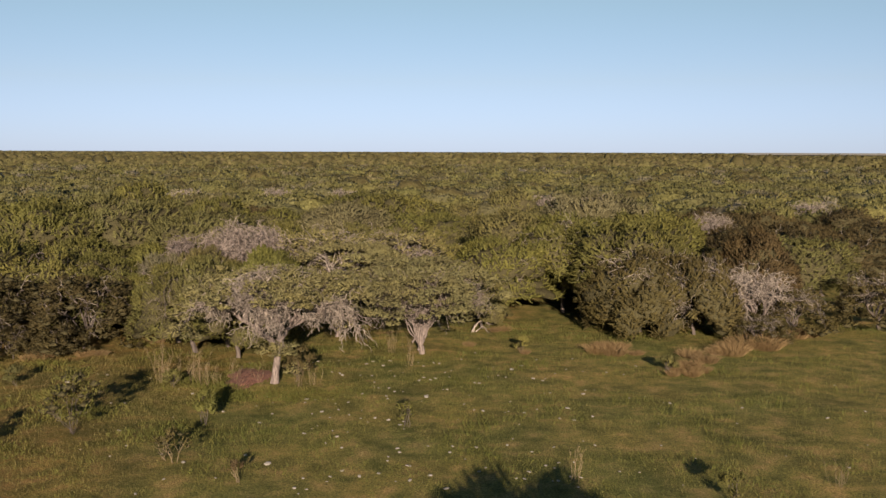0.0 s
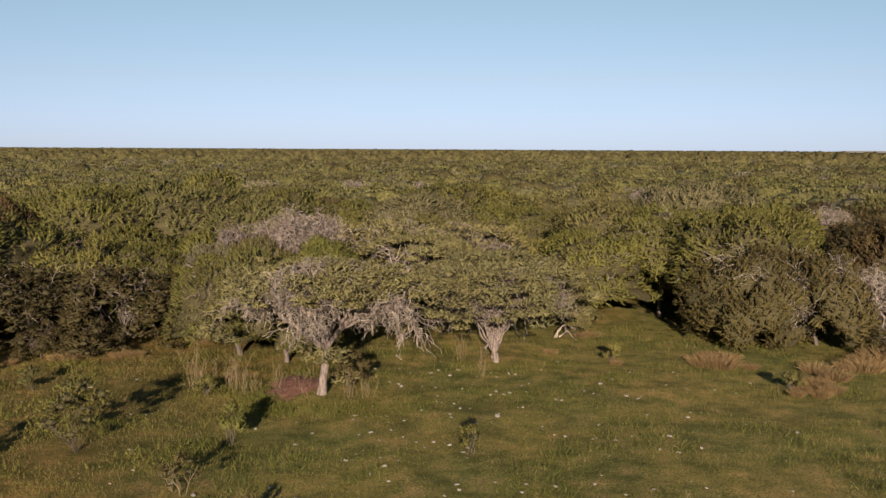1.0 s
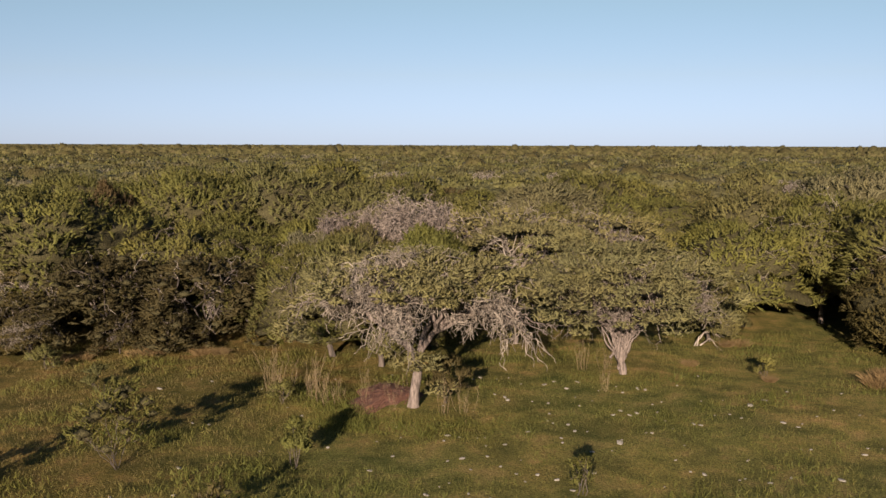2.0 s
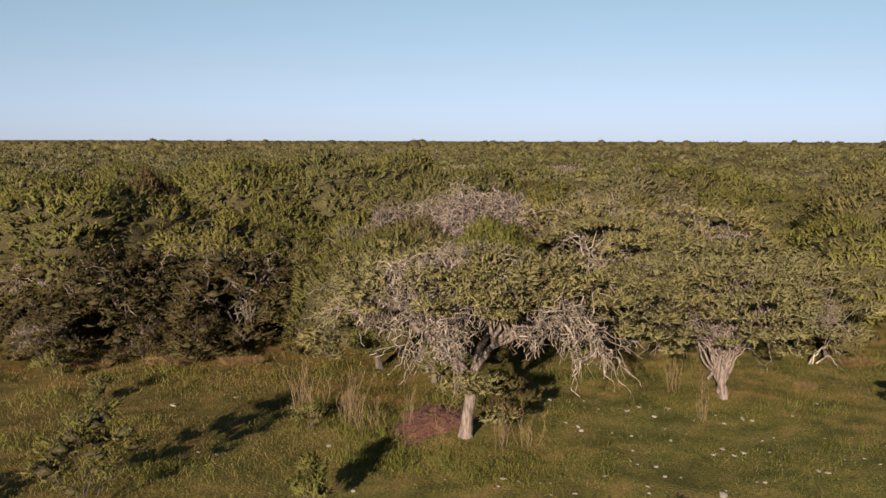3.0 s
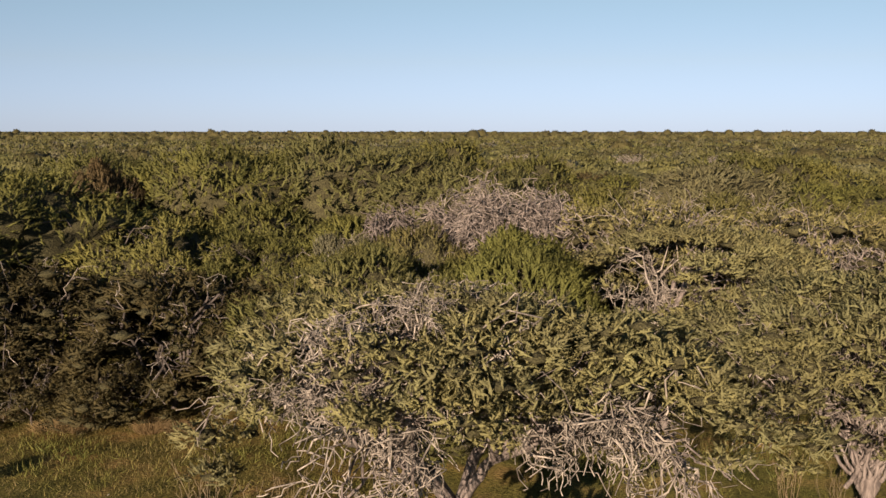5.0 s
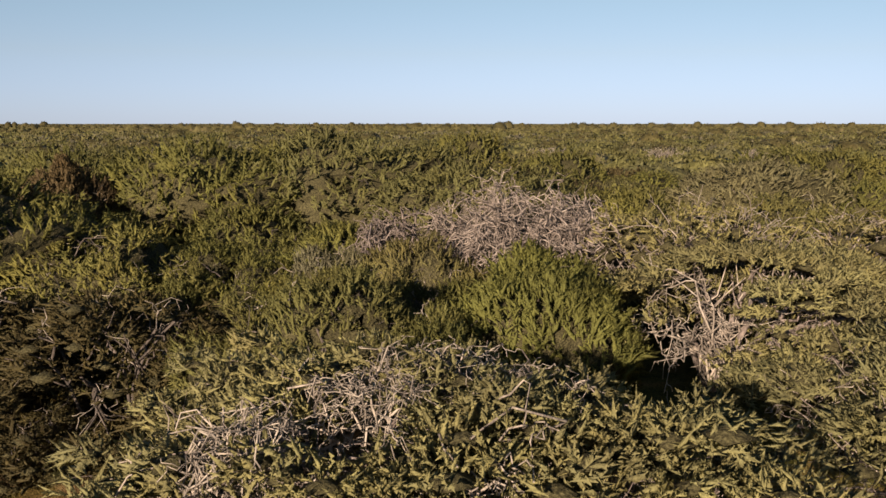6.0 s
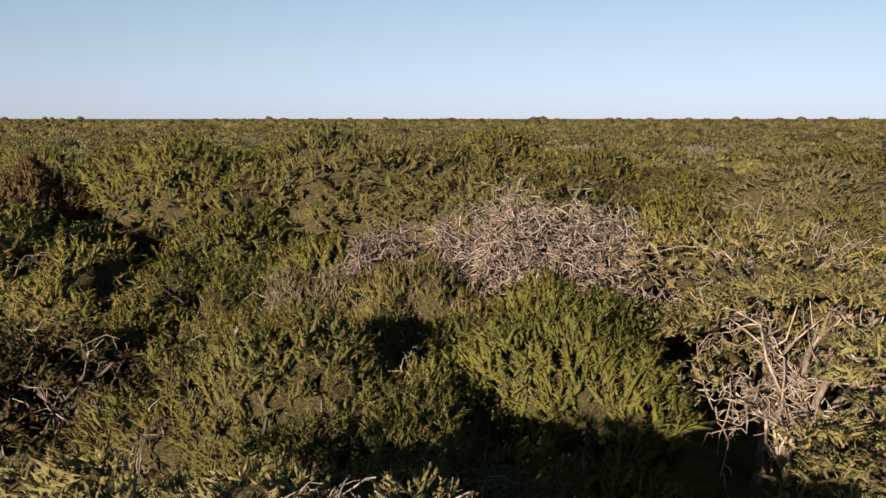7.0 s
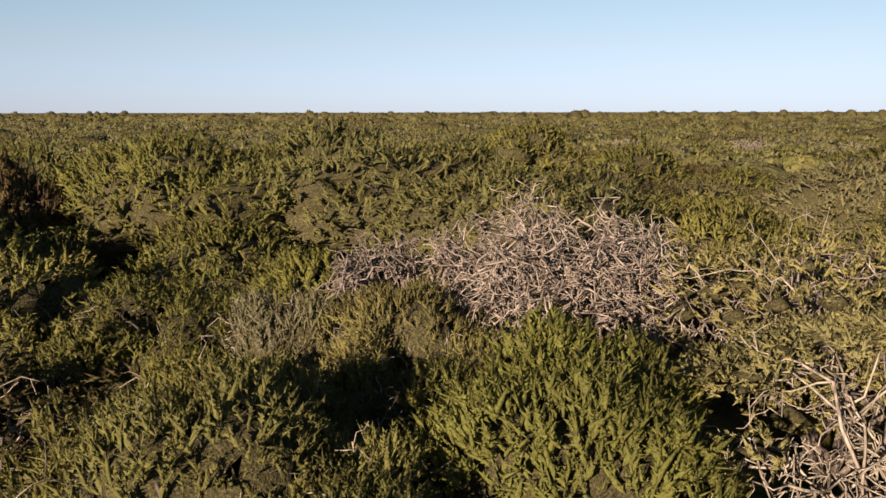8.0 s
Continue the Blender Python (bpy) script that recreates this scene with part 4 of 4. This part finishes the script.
def dead_crown(seed, r, low, top):
    """A bleached leafless crown for the depth of the wood: trunk, and a mat of branches."""
    rng = rng_of(seed)
    S1 = arcs(rng, rng.normal(size=(4, 3)) * [0.25, 0.25, 0], rng.normal(size=(4, 3)) * [0.6, 0.6, 0.2] + [0, 0, low], 0, 6, 0.03, 0.10, 0.07)
    at, _, rad = points_on(rng, S1, 9, 0.7, 1.0)
    a, q = rng.uniform(0, 6.28, len(at)), rng.uniform(0.15, 1.0, len(at)) ** 0.6
    D = np.stack([np.cos(a) * q * r, np.sin(a) * q * r, low + (top - low) * (1 - q**2.2) ** 0.6 * rng.uniform(0.6, 1.0, len(at))], 1)
    L1 = arcs(rng, at, D, 0.4, 8, 0.06, 0.05, 0.02)
    L2 = twigs(rng, L1, 7, r * 0.32, (0, 0, 0.0), 1.1, 0.35, 1.0, 5, 0.12, 0.65, 0.014, 0.3)
    L3 = twigs(rng, L2, 2, r * 0.16, (0, 0, 0.0), 1.1, 0.2, 1.0, 4, 0.14, 0.7, 0.009, 0.2)
    return mesh_of("trunk", *tubes([S1, L1], 4), bark, smooth=True), mesh_of("dead_tangle", *tubes([L2, L3], 3), dead_wood, smooth=True)


GREY = [dead_crown(320, 2.6, 3.4, 5.5), dead_crown(321, 2.2, 3.2, 5.2)]
for k, (x, y, size) in enumerate([(-40.0, 138, 1.3), (-18.1, 148, 1.2), (23.5, 89.0, 0.9), (18.6, 133, 1.2), (9.6, 124, 1.2), (-36.2, 101.0, 1.0), (-27.7, 144, 1.1), (-14.2, 127, 1.1),
                                  (40.0, 112.0, 1.1), (-60.0, 118.0, 1.1)]):
    ob = root("dead_tree", spot(x, y, k * 71, size, 1.0 / size), "leafless grey dead tree among the green crowns", "dead tree", "dead trees of the wood")
    part("trunk", GREY[k % 2][0], ob)
    tagged(part("dead_tangle", GREY[k % 2][1], ob, "bleached bare branches"), kind="stuff")
    taken.append((x, y, 2.0 * size))
rng = rng_of(5)
WOOD = "olive green thorn tree in the dense wood"
first = {}
for x, y in scatter(rng, 0, 86, 4.2, -62, 36):
    d = math.hypot(x + 5.5, y - 43)
    pool = (FINE if d < 15 else NEAR if d < 21 else MID) if d < 44 or math.hypot(x, y) < 72 else AWAY
    # lighter leaf colour brightens this stretch of wood in place of more light
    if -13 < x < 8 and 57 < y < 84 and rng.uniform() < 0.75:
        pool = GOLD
    if (x > 13 and rng.uniform() < 0.8) or (x < -17 and d > 17 and rng.uniform() < 0.2):
        pool = DUSK
    k = int(rng.integers(len(pool)))
    m = spot(x, y, rng.uniform(0, 360), rng.uniform(0.82, 1.28), rng.uniform(0.76, 1.03))
    key = (id(pool), k)
    if key in first:
        copy_thing(first[key], m)
    else:
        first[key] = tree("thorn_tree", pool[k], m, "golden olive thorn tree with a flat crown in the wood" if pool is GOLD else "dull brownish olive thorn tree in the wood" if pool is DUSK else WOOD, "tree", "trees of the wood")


# ---- the wood farther off ----
def far_wood(name, seed, near, far, spacing, rings, segs, tufts, leaf, extra=0.0, material=far_leaves, lo=-60, hi=33):
    """Many crowns: lumpy rounded mounds with leaf tufts on them."""
    rng = rng_of(seed)
    P = np.array(scatter(rng, near, far, spacing, lo, hi))
    n = len(P)
    r, top = rng.uniform(2.8, 5.0, (n, 1)), rng.uniform(4.3, 5.4, (n, 1))
    top += rng.uniform(0.0, 1.0, (n, 1)) ** 5.0 * extra
    f1, f2, f3 = (rng.uniform(0, 6.28, (n, 1)) for _ in range(3))

    def skin(a, q):
        rim = 1 + 0.14 * np.sin(a * 3 + f1) + 0.10 * np.sin(a * 5 + f2)
        lump = 0.25 * np.sin(a * 4 + f3) * np.sin(q * 8 + f1) + 0.18 * np.sin(a * 7 + f2) * np.sin(q * 13 + f3)
        z = 1.2 + (top - 1.2) * np.maximum(1 - q**3.4, 0) ** 0.55 + lump * np.minimum(1, q * 3)
        return np.stack([P[:, :1] + np.cos(a) * q * r * rim, P[:, 1:] + np.sin(a) * q * r * rim, z], -1)

    Q, A = np.meshgrid(np.linspace(0.03, 1, rings) ** 0.8, np.arange(segs) * 2 * math.pi / segs, indexing="ij")
    V = skin(A.ravel()[None] + f2, Q.ravel()[None] * 0.92) + rng.normal(size=(n, rings * segs, 3)) * 0.09 - [0, 0, 0.42]
    i = (np.arange(rings - 1)[:, None] * segs + np.arange(segs)[None]).ravel()
    j = (np.arange(rings - 1)[:, None] * segs + (np.arange(segs) + 1)[None] % segs).ravel()
    F = np.concatenate([np.stack([i, i + segs, j], 1), np.stack([j, i + segs, j + segs], 1)])
    F = (F[None] + np.arange(n)[:, None, None] * rings * segs).reshape(-1, 3)
    a, q = rng.uniform(0, 6.28, (n, tufts)), np.sqrt(rng.uniform(0, 1, (n, tufts)))
    C = skin(a, q).reshape(-1, 3)
    C[:, 2] -= rng.uniform(0, 0.35, n * tufts)
    N = unit(np.stack([np.cos(a) * q**2, np.sin(a) * q**2, 0 * q], -1).reshape(-1, 3) + rng.normal(size=(n * tufts, 3)) * [0.45, 0.45, 0.35])
    v = unit(np.array([0, 0, 1.0]) + rng.normal(size=N.shape) * 0.4)
    u = unit(np.cross(v, N))
    s = leaf * rng.uniform(0.5, 1.2, (n * tufts, 1))
    round_n = unit(np.stack([np.cos(a) * q, np.sin(a) * q, 0.35 + 0 * q], -1).reshape(-1, 3))
    W = np.stack([C - u * s * 0.45 - v * s * 0.4, C + u * s * 0.45 - v * s * 0.4, C + v * s * 0.7], 1)
    own = leaf_normals(W, round_n, 0.7)
    W = W.reshape(-1, 3)
    B, K = A.ravel()[None] + f2, Q.ravel()[None] ** 1.6 + 0 * f2
    skin_n = unit(np.stack([np.cos(B) * K, np.sin(B) * K, 0.75 - 0.35 * K], -1).reshape(-1, 3))
    shade = rng.uniform(0, 1, n)
    tint = np.concatenate([np.repeat(shade, rings * segs), np.repeat(shade, tufts * 3)])
    V = V.reshape(-1, 3)
    ob = new(name, mesh_of(name, np.concatenate([V, W]), np.concatenate([F, np.arange(len(W)).reshape(-1, 3) + len(V)]), material, tint, True, np.concatenate([skin_n, own])))
    return tagged(ob, "olive green crowns of a wide flat thorn wood", "wood", kind="stuff")


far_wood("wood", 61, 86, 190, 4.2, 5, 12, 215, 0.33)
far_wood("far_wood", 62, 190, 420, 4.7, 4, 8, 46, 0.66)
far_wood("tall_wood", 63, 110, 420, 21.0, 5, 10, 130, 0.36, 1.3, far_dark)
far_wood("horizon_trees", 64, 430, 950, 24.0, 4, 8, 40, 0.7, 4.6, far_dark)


def far_canopy():
    """The wood towards the horizon: row behind row of rounded crowns."""
    az = np.radians(np.linspace(-62, 35, 620))
    rows = np.geomspace(400, 4600, 46)
    rng = rng_of(8)
    X, Y, Z = [], [], []
    for d in rows:
        wide = rng.uniform(4, 8, len(az))
        crown = np.abs(np.sin(np.cumsum(d * (az[1] - az[0]) / wide * 1.6) + rng.uniform(0, 6)))
        tall = 4.6 + 1.5 * crown + rng.normal(size=len(az)) * 0.3 + (rng.uniform(0, 1, len(az)) < 0.02) * rng.uniform(0.5, 2.4, len(az))
        for back, z in ((0.0, 3.0 + 0 * tall), (1.8, tall)):
            reach = d * (1 + rng.normal(size=len(az)) * 0.004) + back
            X.append(-3 + reach * np.sin(az)), Y.append(30 + reach * np.cos(az)), Z.append(z)
    V = np.stack([np.array(X), np.array(Y), np.array(Z)], -1).reshape(-1, 3)
    nx, ny = len(az), len(X)
    i = (np.arange(ny - 1)[:, None] * nx + np.arange(nx - 1)[None]).ravel()
    ob = new("distant_wood", mesh_of("distant_wood", V, np.stack([i, i + 1, i + 1 + nx, i + nx], 1), canopy_far, smooth=True))
    tagged(ob, "wide flat wood reaching to the horizon", "wood", kind="stuff")


far_canopy()


# ---- meadow ----
def grass(name, seed, n, x0, x1, y0, y1, size, label):
    """Short tufts of grass, green in the damp hollows and tan on the bare ground."""
    rng = rng_of(seed)
    X, Y = rng.uniform(x0, x1, n), rng.uniform(y0, y1, n)
    off = ((X + 9.15) / 1.15) ** 2 + ((Y - 45.2) / 1.8) ** 2 > 0.6 + 0.5 * np.sin(X * 9 + 4 * np.sin(Y * 5))
    X, Y = X[off], Y[off]
    n = len(X)
    patch = np.array([noise.noise((x * 0.35, y * 0.35, 0)) + 0.5 * noise.noise((x * 1.3, y * 1.3, 3)) for x, y in zip(X, Y)])
    h = size * rng.uniform(0.5, 1.4, n) * np.clip(1 + 1.3 * patch, 0.3, 1.8)
    S = np.stack([X, Y, ground_height(X, Y) - 0.01], 1)
    U = unit(np.stack([rng.normal(size=n) * 0.4, rng.normal(size=n) * 0.4, np.ones(n)], 1))
    V, F = sprigs(rng, S, U, h, 2, 0.13, 0.6, 1.0)
    tint = np.repeat(np.clip(0.42 - 0.75 * patch + 0.3 * np.clip((-9 - X) / 8, 0, 1) + rng.normal(size=n) * 0.16, 0, 1), 6)
    tagged(new(name, mesh_of(name, V, F, grass_blades, tint)), label, "grass", kind="stuff")


grass("grass", 71, 105000, -26, 26, 28.5, 62, 0.085, "short olive and tan meadow grass")
grass("tall_grass", 72, 5200, -13.0, -4.5, 40.8, 43.4, 0.085, "taller green grass round the foot of the thorn tree")

grass("dry_grass", 73, 16000, -27, -9, 29, 50, 0.10, "thin dry tan grass on the worn side of the meadow")


def blades(rng, n, r, h, lean=0.5):
    a, q = rng.uniform(0, 6.28, n), np.sqrt(rng.uniform(0, 1, n)) * r
    A = np.stack([np.cos(a) * q, np.sin(a) * q, np.full(n, -0.03)], 1)
    d = unit(np.stack([np.cos(a) * q / r * lean + rng.normal(size=n) * 0.2, np.sin(a) * q / r * lean + rng.normal(size=n) * 0.2, np.ones(n)], 1))
    l = h * rng.uniform(0.5, 1.2, n)[:, None]
    w = unit(np.cross(d, rng.normal(size=d.shape))) * 0.0065
    B = A + d * l * 0.6
    tip = A + d * l + np.stack([d[:, 0], d[:, 1], -0.35 * np.ones(n)], 1) * l * 0.25
    V = np.stack([A - w, A + w, B + w * 0.8, tip, B - w * 0.8], 1).reshape(-1, 3)
    i = np.arange(n)[:, None] * 5
    return V, np.concatenate([i + [0, 1, 2, 4], i + [4, 2, 3, 3]], 0)


def blade_mesh(name, seed, n, r, h, material, lean=0.5):
    V, F = blades(rng_of(seed), n, r, h, lean)
    k = len(F) // 2
    quads, tris = F[:k], F[k:, :3]
    F = np.concatenate([quads[:, [0, 1, 2]], quads[:, [0, 2, 3]], tris])
    return mesh_of(name, V, F, material)


tussocks = [blade_mesh("grass_tussock", 81 + k, 620, 0.42, 0.52, straw, 0.9) for k in range(3)]
for k, (x, y, s) in enumerate([(8.6, 53.0, 1.0), (9.3, 52.6, 1.1), (10.1, 51.2, 0.7), (11.4, 47.4, 0.7), (12.0, 46.6, 0.8), (12.6, 47.3, 0.9), (13.4, 49.6, 1.2), (14.6, 51.6, 1.1),
                               (15.6, 53.2, 1.1), (16.6, 53.4, 1.7), (17.6, 53.3, 1.6), (18.4, 54.6, 1.5), (20.2, 56.4, 1.3), (15.2, 51.6, 1.5), (8.2, 51.6, 1.3), (8.9, 51.3, 1.3), (12.3, 48.3, 1.0), (21.2, 57.0, 1.1), (17.4, 52.9, 0.9), (12.9, 51.0, 1.1), (3.3, 57.8, 0.8), (2.7, 57.6, 0.6),
                               (4.2, 51.4, 0.5), (1.2, 53.2, 0.6), (-21.4, 53.4, 1.0), (-20.8, 53.9, 0.9), (-23.6, 48.9, 0.7), (-19.2, 63.6, 1.0), (-22.0, 50.2, 0.8), (11.1, 46.6, 0.6), (-20.9, 49.0, 1.0), (-21.4, 48.6, 0.8), (-19.0, 49.7, 0.8), (-23.9, 46.9, 0.8), (-23.2, 47.5, 0.7), (-18.2, 49.9, 0.7), (-16.4, 53.4, 0.9)]):
    ob = new("grass_tussock", tussocks[k % 3])
    ob.matrix_world = spot(x, y, k * 77, s)
    tagged(ob, "dry tan grass tussock at the edge of the bushes", "grass tussock", "dry tussocks")


def weed_mesh(name, seed, stems, r, h, material, thick=0.007, side=5):
    rng = rng_of(seed)
    A = np.stack([rng.normal(size=stems) * r, rng.normal(size=stems) * r, np.full(stems, -0.05)], 1)
    B = A * 1.6 + np.stack([rng.normal(size=stems) * h * 0.12, rng.normal(size=stems) * h * 0.12, h * rng.uniform(0.5, 1.15, stems)], 1)
    L = arcs(rng, A, B, 0, 6, 0.03, thick, thick * 0.4)
    T = twigs(rng, L, side, h * 0.22, (0, 0, 0.8), 0.7, 0.3, 1.0, 4, 0.08, 0.7, 0.004)
    return mesh_of(name, *tubes([L, T], 4), material)


thin_weeds = [weed_mesh("dry_weed", 95 + k, 5, 0.12, 0.8, stalks, 0.005, 3) for k in range(2)]
weeds = [weed_mesh("dry_weed", 91 + k, 9, 0.18, 1.25, stalks) for k in range(3)]
for k, (x, y, s) in enumerate([(-13.2, 44.4, 1.3), (-13.0, 44.7, 1.1), (-10.6, 43.6, 0.9), (-11.2, 43.8, 1.0), (-11.8, 44.4, 1.1), (-12.2, 45.4, 1.0),
                               (-6.6, 43.6, 0.8), (-6.0, 44.2, 0.8), (-10.4, 44.2, 0.7), (-3.0, 51.4, 1.0), (-2.0, 51.6, 0.8), (4.6, 31.2, 0.9), (-1.7, 48.2, 0.7), (13.2, 31.0, 0.7), (20.6, 42.0, 0.6)]):
    ob = new("dry_weed", weeds[k % 3])
    ob.matrix_world = spot(x, y, k * 61, s)
    tagged(ob, "tall dry tan weed stalks in the meadow", "weed", "dry weeds")

for k, (x, y, s) in enumerate([(-9.6, 44.2, 1.0), (-8.7, 44.6, 0.9), (-9.9, 45.3, 1.1), (-9.0, 45.8, 0.9), (-8.4, 43.6, 0.7), (-9.3, 43.3, 0.6), (-10.3, 46.1, 1.0), (-8.6, 46.4, 0.8)]):
    ob = new("dry_weed", thin_weeds[k % 2])
    ob.matrix_world = spot(x, y, k * 61, s, 1.0, 0.06)
    tagged(ob, "thin dry weed stalks standing in red soil", "weed", "dry weeds")


def shrub(name, seed, x, y, h, r, clumps, per, leaf, label, twig=dark_bark, up=1.2, length=0.20):
    rng = rng_of(seed)
    ob = root(name, spot(x, y), label, "shrub")
    n = max(4, clumps // 4)
    A = np.stack([rng.normal(size=n) * 0.07, rng.normal(size=n) * 0.07, np.full(n, -0.05)], 1)
    C = dome(rng, clumps, r * 0.85, h * 0.9, h * 0.2, 0.6)
    L1 = arcs(rng, A, C[:n], 0.05, 6, 0.05, 0.013, 0.006)
    L2 = twigs(rng, L1, 5, h * 0.25, (0, 0, 0.4), 0.9, 0.3, 1.0, 5, 0.1, 0.7, 0.004)
    tagged(part("twig_tangle", mesh_of("twig_tangle", *tubes([L1, L2], 4), twig), ob), kind="stuff")
    part("foliage", plates("foliage", rng, C, rng.uniform(0.3, 0.55, len(C)) * r, int(per * 1.1), length * 1.1, leaf, 0.6, up * 0.6), ob)


shrub("shrub", 501, -13.9, 35.9, 2.5, 1.2, 28, 10, leaves, "sparse olive shrub casting a long shadow over the meadow")
shrub("shrub", 502, -9.2, 37.5, 1.35, 0.36, 18, 12, bright_leaves, "fresh green shrub with upright shoots in the meadow", up=2.0, length=0.26)
shrub("shrub", 503, -8.9, 32.5, 1.25, 0.55, 10, 5, thicket_leaves, "dry brown shrub in the meadow", stalks)
shrub("shrub", 504, -9.4, 32.8, 1.0, 0.45, 8, 4, thicket_leaves, "dry tan shrub in the meadow", stalks)
shrub("shrub", 505, -1.25, 37.4, 1.1, 0.34, 10, 8, leaves, "small olive green sapling in the meadow")
shrub("shrub", 506, -6.3, 30.8, 0.8, 0.2, 5, 6, brown_leaves, "thin brown seedling in the meadow", stalks)
shrub("shrub", 507, -16.8, 33.6, 1.2, 0.7, 12, 18, thicket_leaves, "low olive shrub in the meadow")
shrub("shrub", 508, -6.9, 44.9, 1.6, 0.75, 16, 26, dark_leaves, "dark green shrub beside the thorn tree's trunk")
shrub("shrub", 509, -19.5, 43.2, 0.9, 0.5, 8, 20, leaves, "low olive shrub in the meadow")
shrub("shrub", 510, 4.1, 51.8, 0.8, 0.35, 8, 22, leaves, "low dark shrub in the meadow")
shrub("shrub", 511, -12.3, 43.4, 0.7, 0.5, 8, 16, leaves, "low olive shrub under the thorn tree's rim")
shrub("shrub", 512, 10.9, 46.9, 0.9, 0.4, 8, 22, leaves, "low dark shrub beside dry grass")
shrub("shrub", 513, -23.5, 45.5, 0.9, 0.6, 10, 20, leaves, "low olive shrub in the meadow")
shrub("shrub", 514, 9.4, 29.6, 0.9, 0.5, 9, 14, leaves, "low olive shrub in the meadow")

# bare red soil by the trunk
rng = rng_of(15)
q, a = np.meshgrid(np.linspace(0.0, 1.0, 12), np.arange(36) * 2 * math.pi / 36, indexing="ij")
edge = 1 + 0.18 * np.sin(3 * a + 1) + 0.1 * np.sin(7 * a)
V = np.stack([1.3 * q * edge * np.cos(a), 2.1 * q * edge * np.sin(a), 0.22 * (1 - q**2) - 0.05 + rng.uniform(-0.05, 0.05, q.shape) * (q > 0.05)], -1).reshape(-1, 3)
i = (np.arange(11)[:, None] * 36 + np.arange(36)[None]).ravel()
j = (np.arange(11)[:, None] * 36 + (np.arange(36) + 1)[None] % 36).ravel()
me = mesh_of("soil_mound", V, np.concatenate([np.stack([i, i + 36, j], 1), np.stack([j, i + 36, j + 36], 1)]), soil_red, smooth=True)
mound = new("soil_mound", me)
mound.matrix_world = pose(-9.15, 45.2, 0.03)
tagged(mound, "low mound of bare red soil beside the tree's foot", "soil")


def stone_mesh(seed):
    rng = rng_of(seed)
    bm = bmesh.new()
    bmesh.ops.create_icosphere(bm, subdivisions=1, radius=1)
    for v in bm.verts:
        v.co *= 1 + rng.uniform(-0.25, 0.25)
        v.co.z *= 0.4
    me = bpy.data.meshes.new("stone")
    bm.to_mesh(me)
    bm.free()
    me.materials.append(stone_pale)
    return me


stones = [stone_mesh(400 + k) for k in range(4)]
rng = rng_of(19)
for k in range(230):
    if k < 180:
        x, y = rng.normal(-2.0, 5.5), rng.uniform(30, 50)
    else:
        x, y = rng.uniform(-22, 22), rng.uniform(29, 52)
    if in_wood(x, y, -2) or math.hypot(x + 7.8, y - 44) < 1:
        continue
    ob = new("stone", stones[k % 4])
    s = rng.uniform(0.03, 0.075) * (1.6 if k % 9 == 0 else 1)
    ob.matrix_world = pose(x, y, float(ground_height(x, y)) + s * 0.25, rng.uniform(-15, 15), rng.uniform(-15, 15), rng.uniform(0, 360)) @ Matrix.Diagonal((s * rng.uniform(0.8, 1.6), s, s, 1))
    tagged(ob, "small pale stone lying in the grass", "stone", "stones in the meadow")

# far field beyond the wood
V = np.array([[430.0, 1500, 6.5], [760, 1430, 6.5], [900, 1800, 9.3], [520, 1900, 9.3]])
tagged(new("field", mesh_of("field", V, np.array([[0, 1, 2, 3]]), field_pale)), "pale stubble field beyond the wood", "field", kind="structure")


# a pale fallen branch at the edge of the wood
rng = rng_of(77)
P = arcs(rng, np.array([[-0.9, 0, 0.05], [-0.5, 0.1, 0.1], [-0.7, 0, 0.05]]), np.array([[0.9, 0.2, 0.75], [0.7, -0.4, 0.12], [0.2, 0.5, 1.1]]), 0.55, 9, 0.04, 0.07, 0.02)
Q = twigs(rng, P, 6, 0.5, (0, 0, 0.0), 0.9, 0.3, 1.0, 6, 0.1, 0.6, 0.008, 0.3)
ob = root("fallen_branch", spot(1.9, 57.2, 0, 0.62), "pale arched dead branch fallen at the wood's edge", "branch")
for k in range(3):
    part("limb", mesh_of("limb", *tubes([(P[0][k:k + 1], P[1][k:k + 1])], 6), dead_wood, smooth=True), ob)
tagged(part("twig_tangle", mesh_of("twig_tangle", *tubes([Q], 4), dead_wood, smooth=True), ob), kind="stuff")
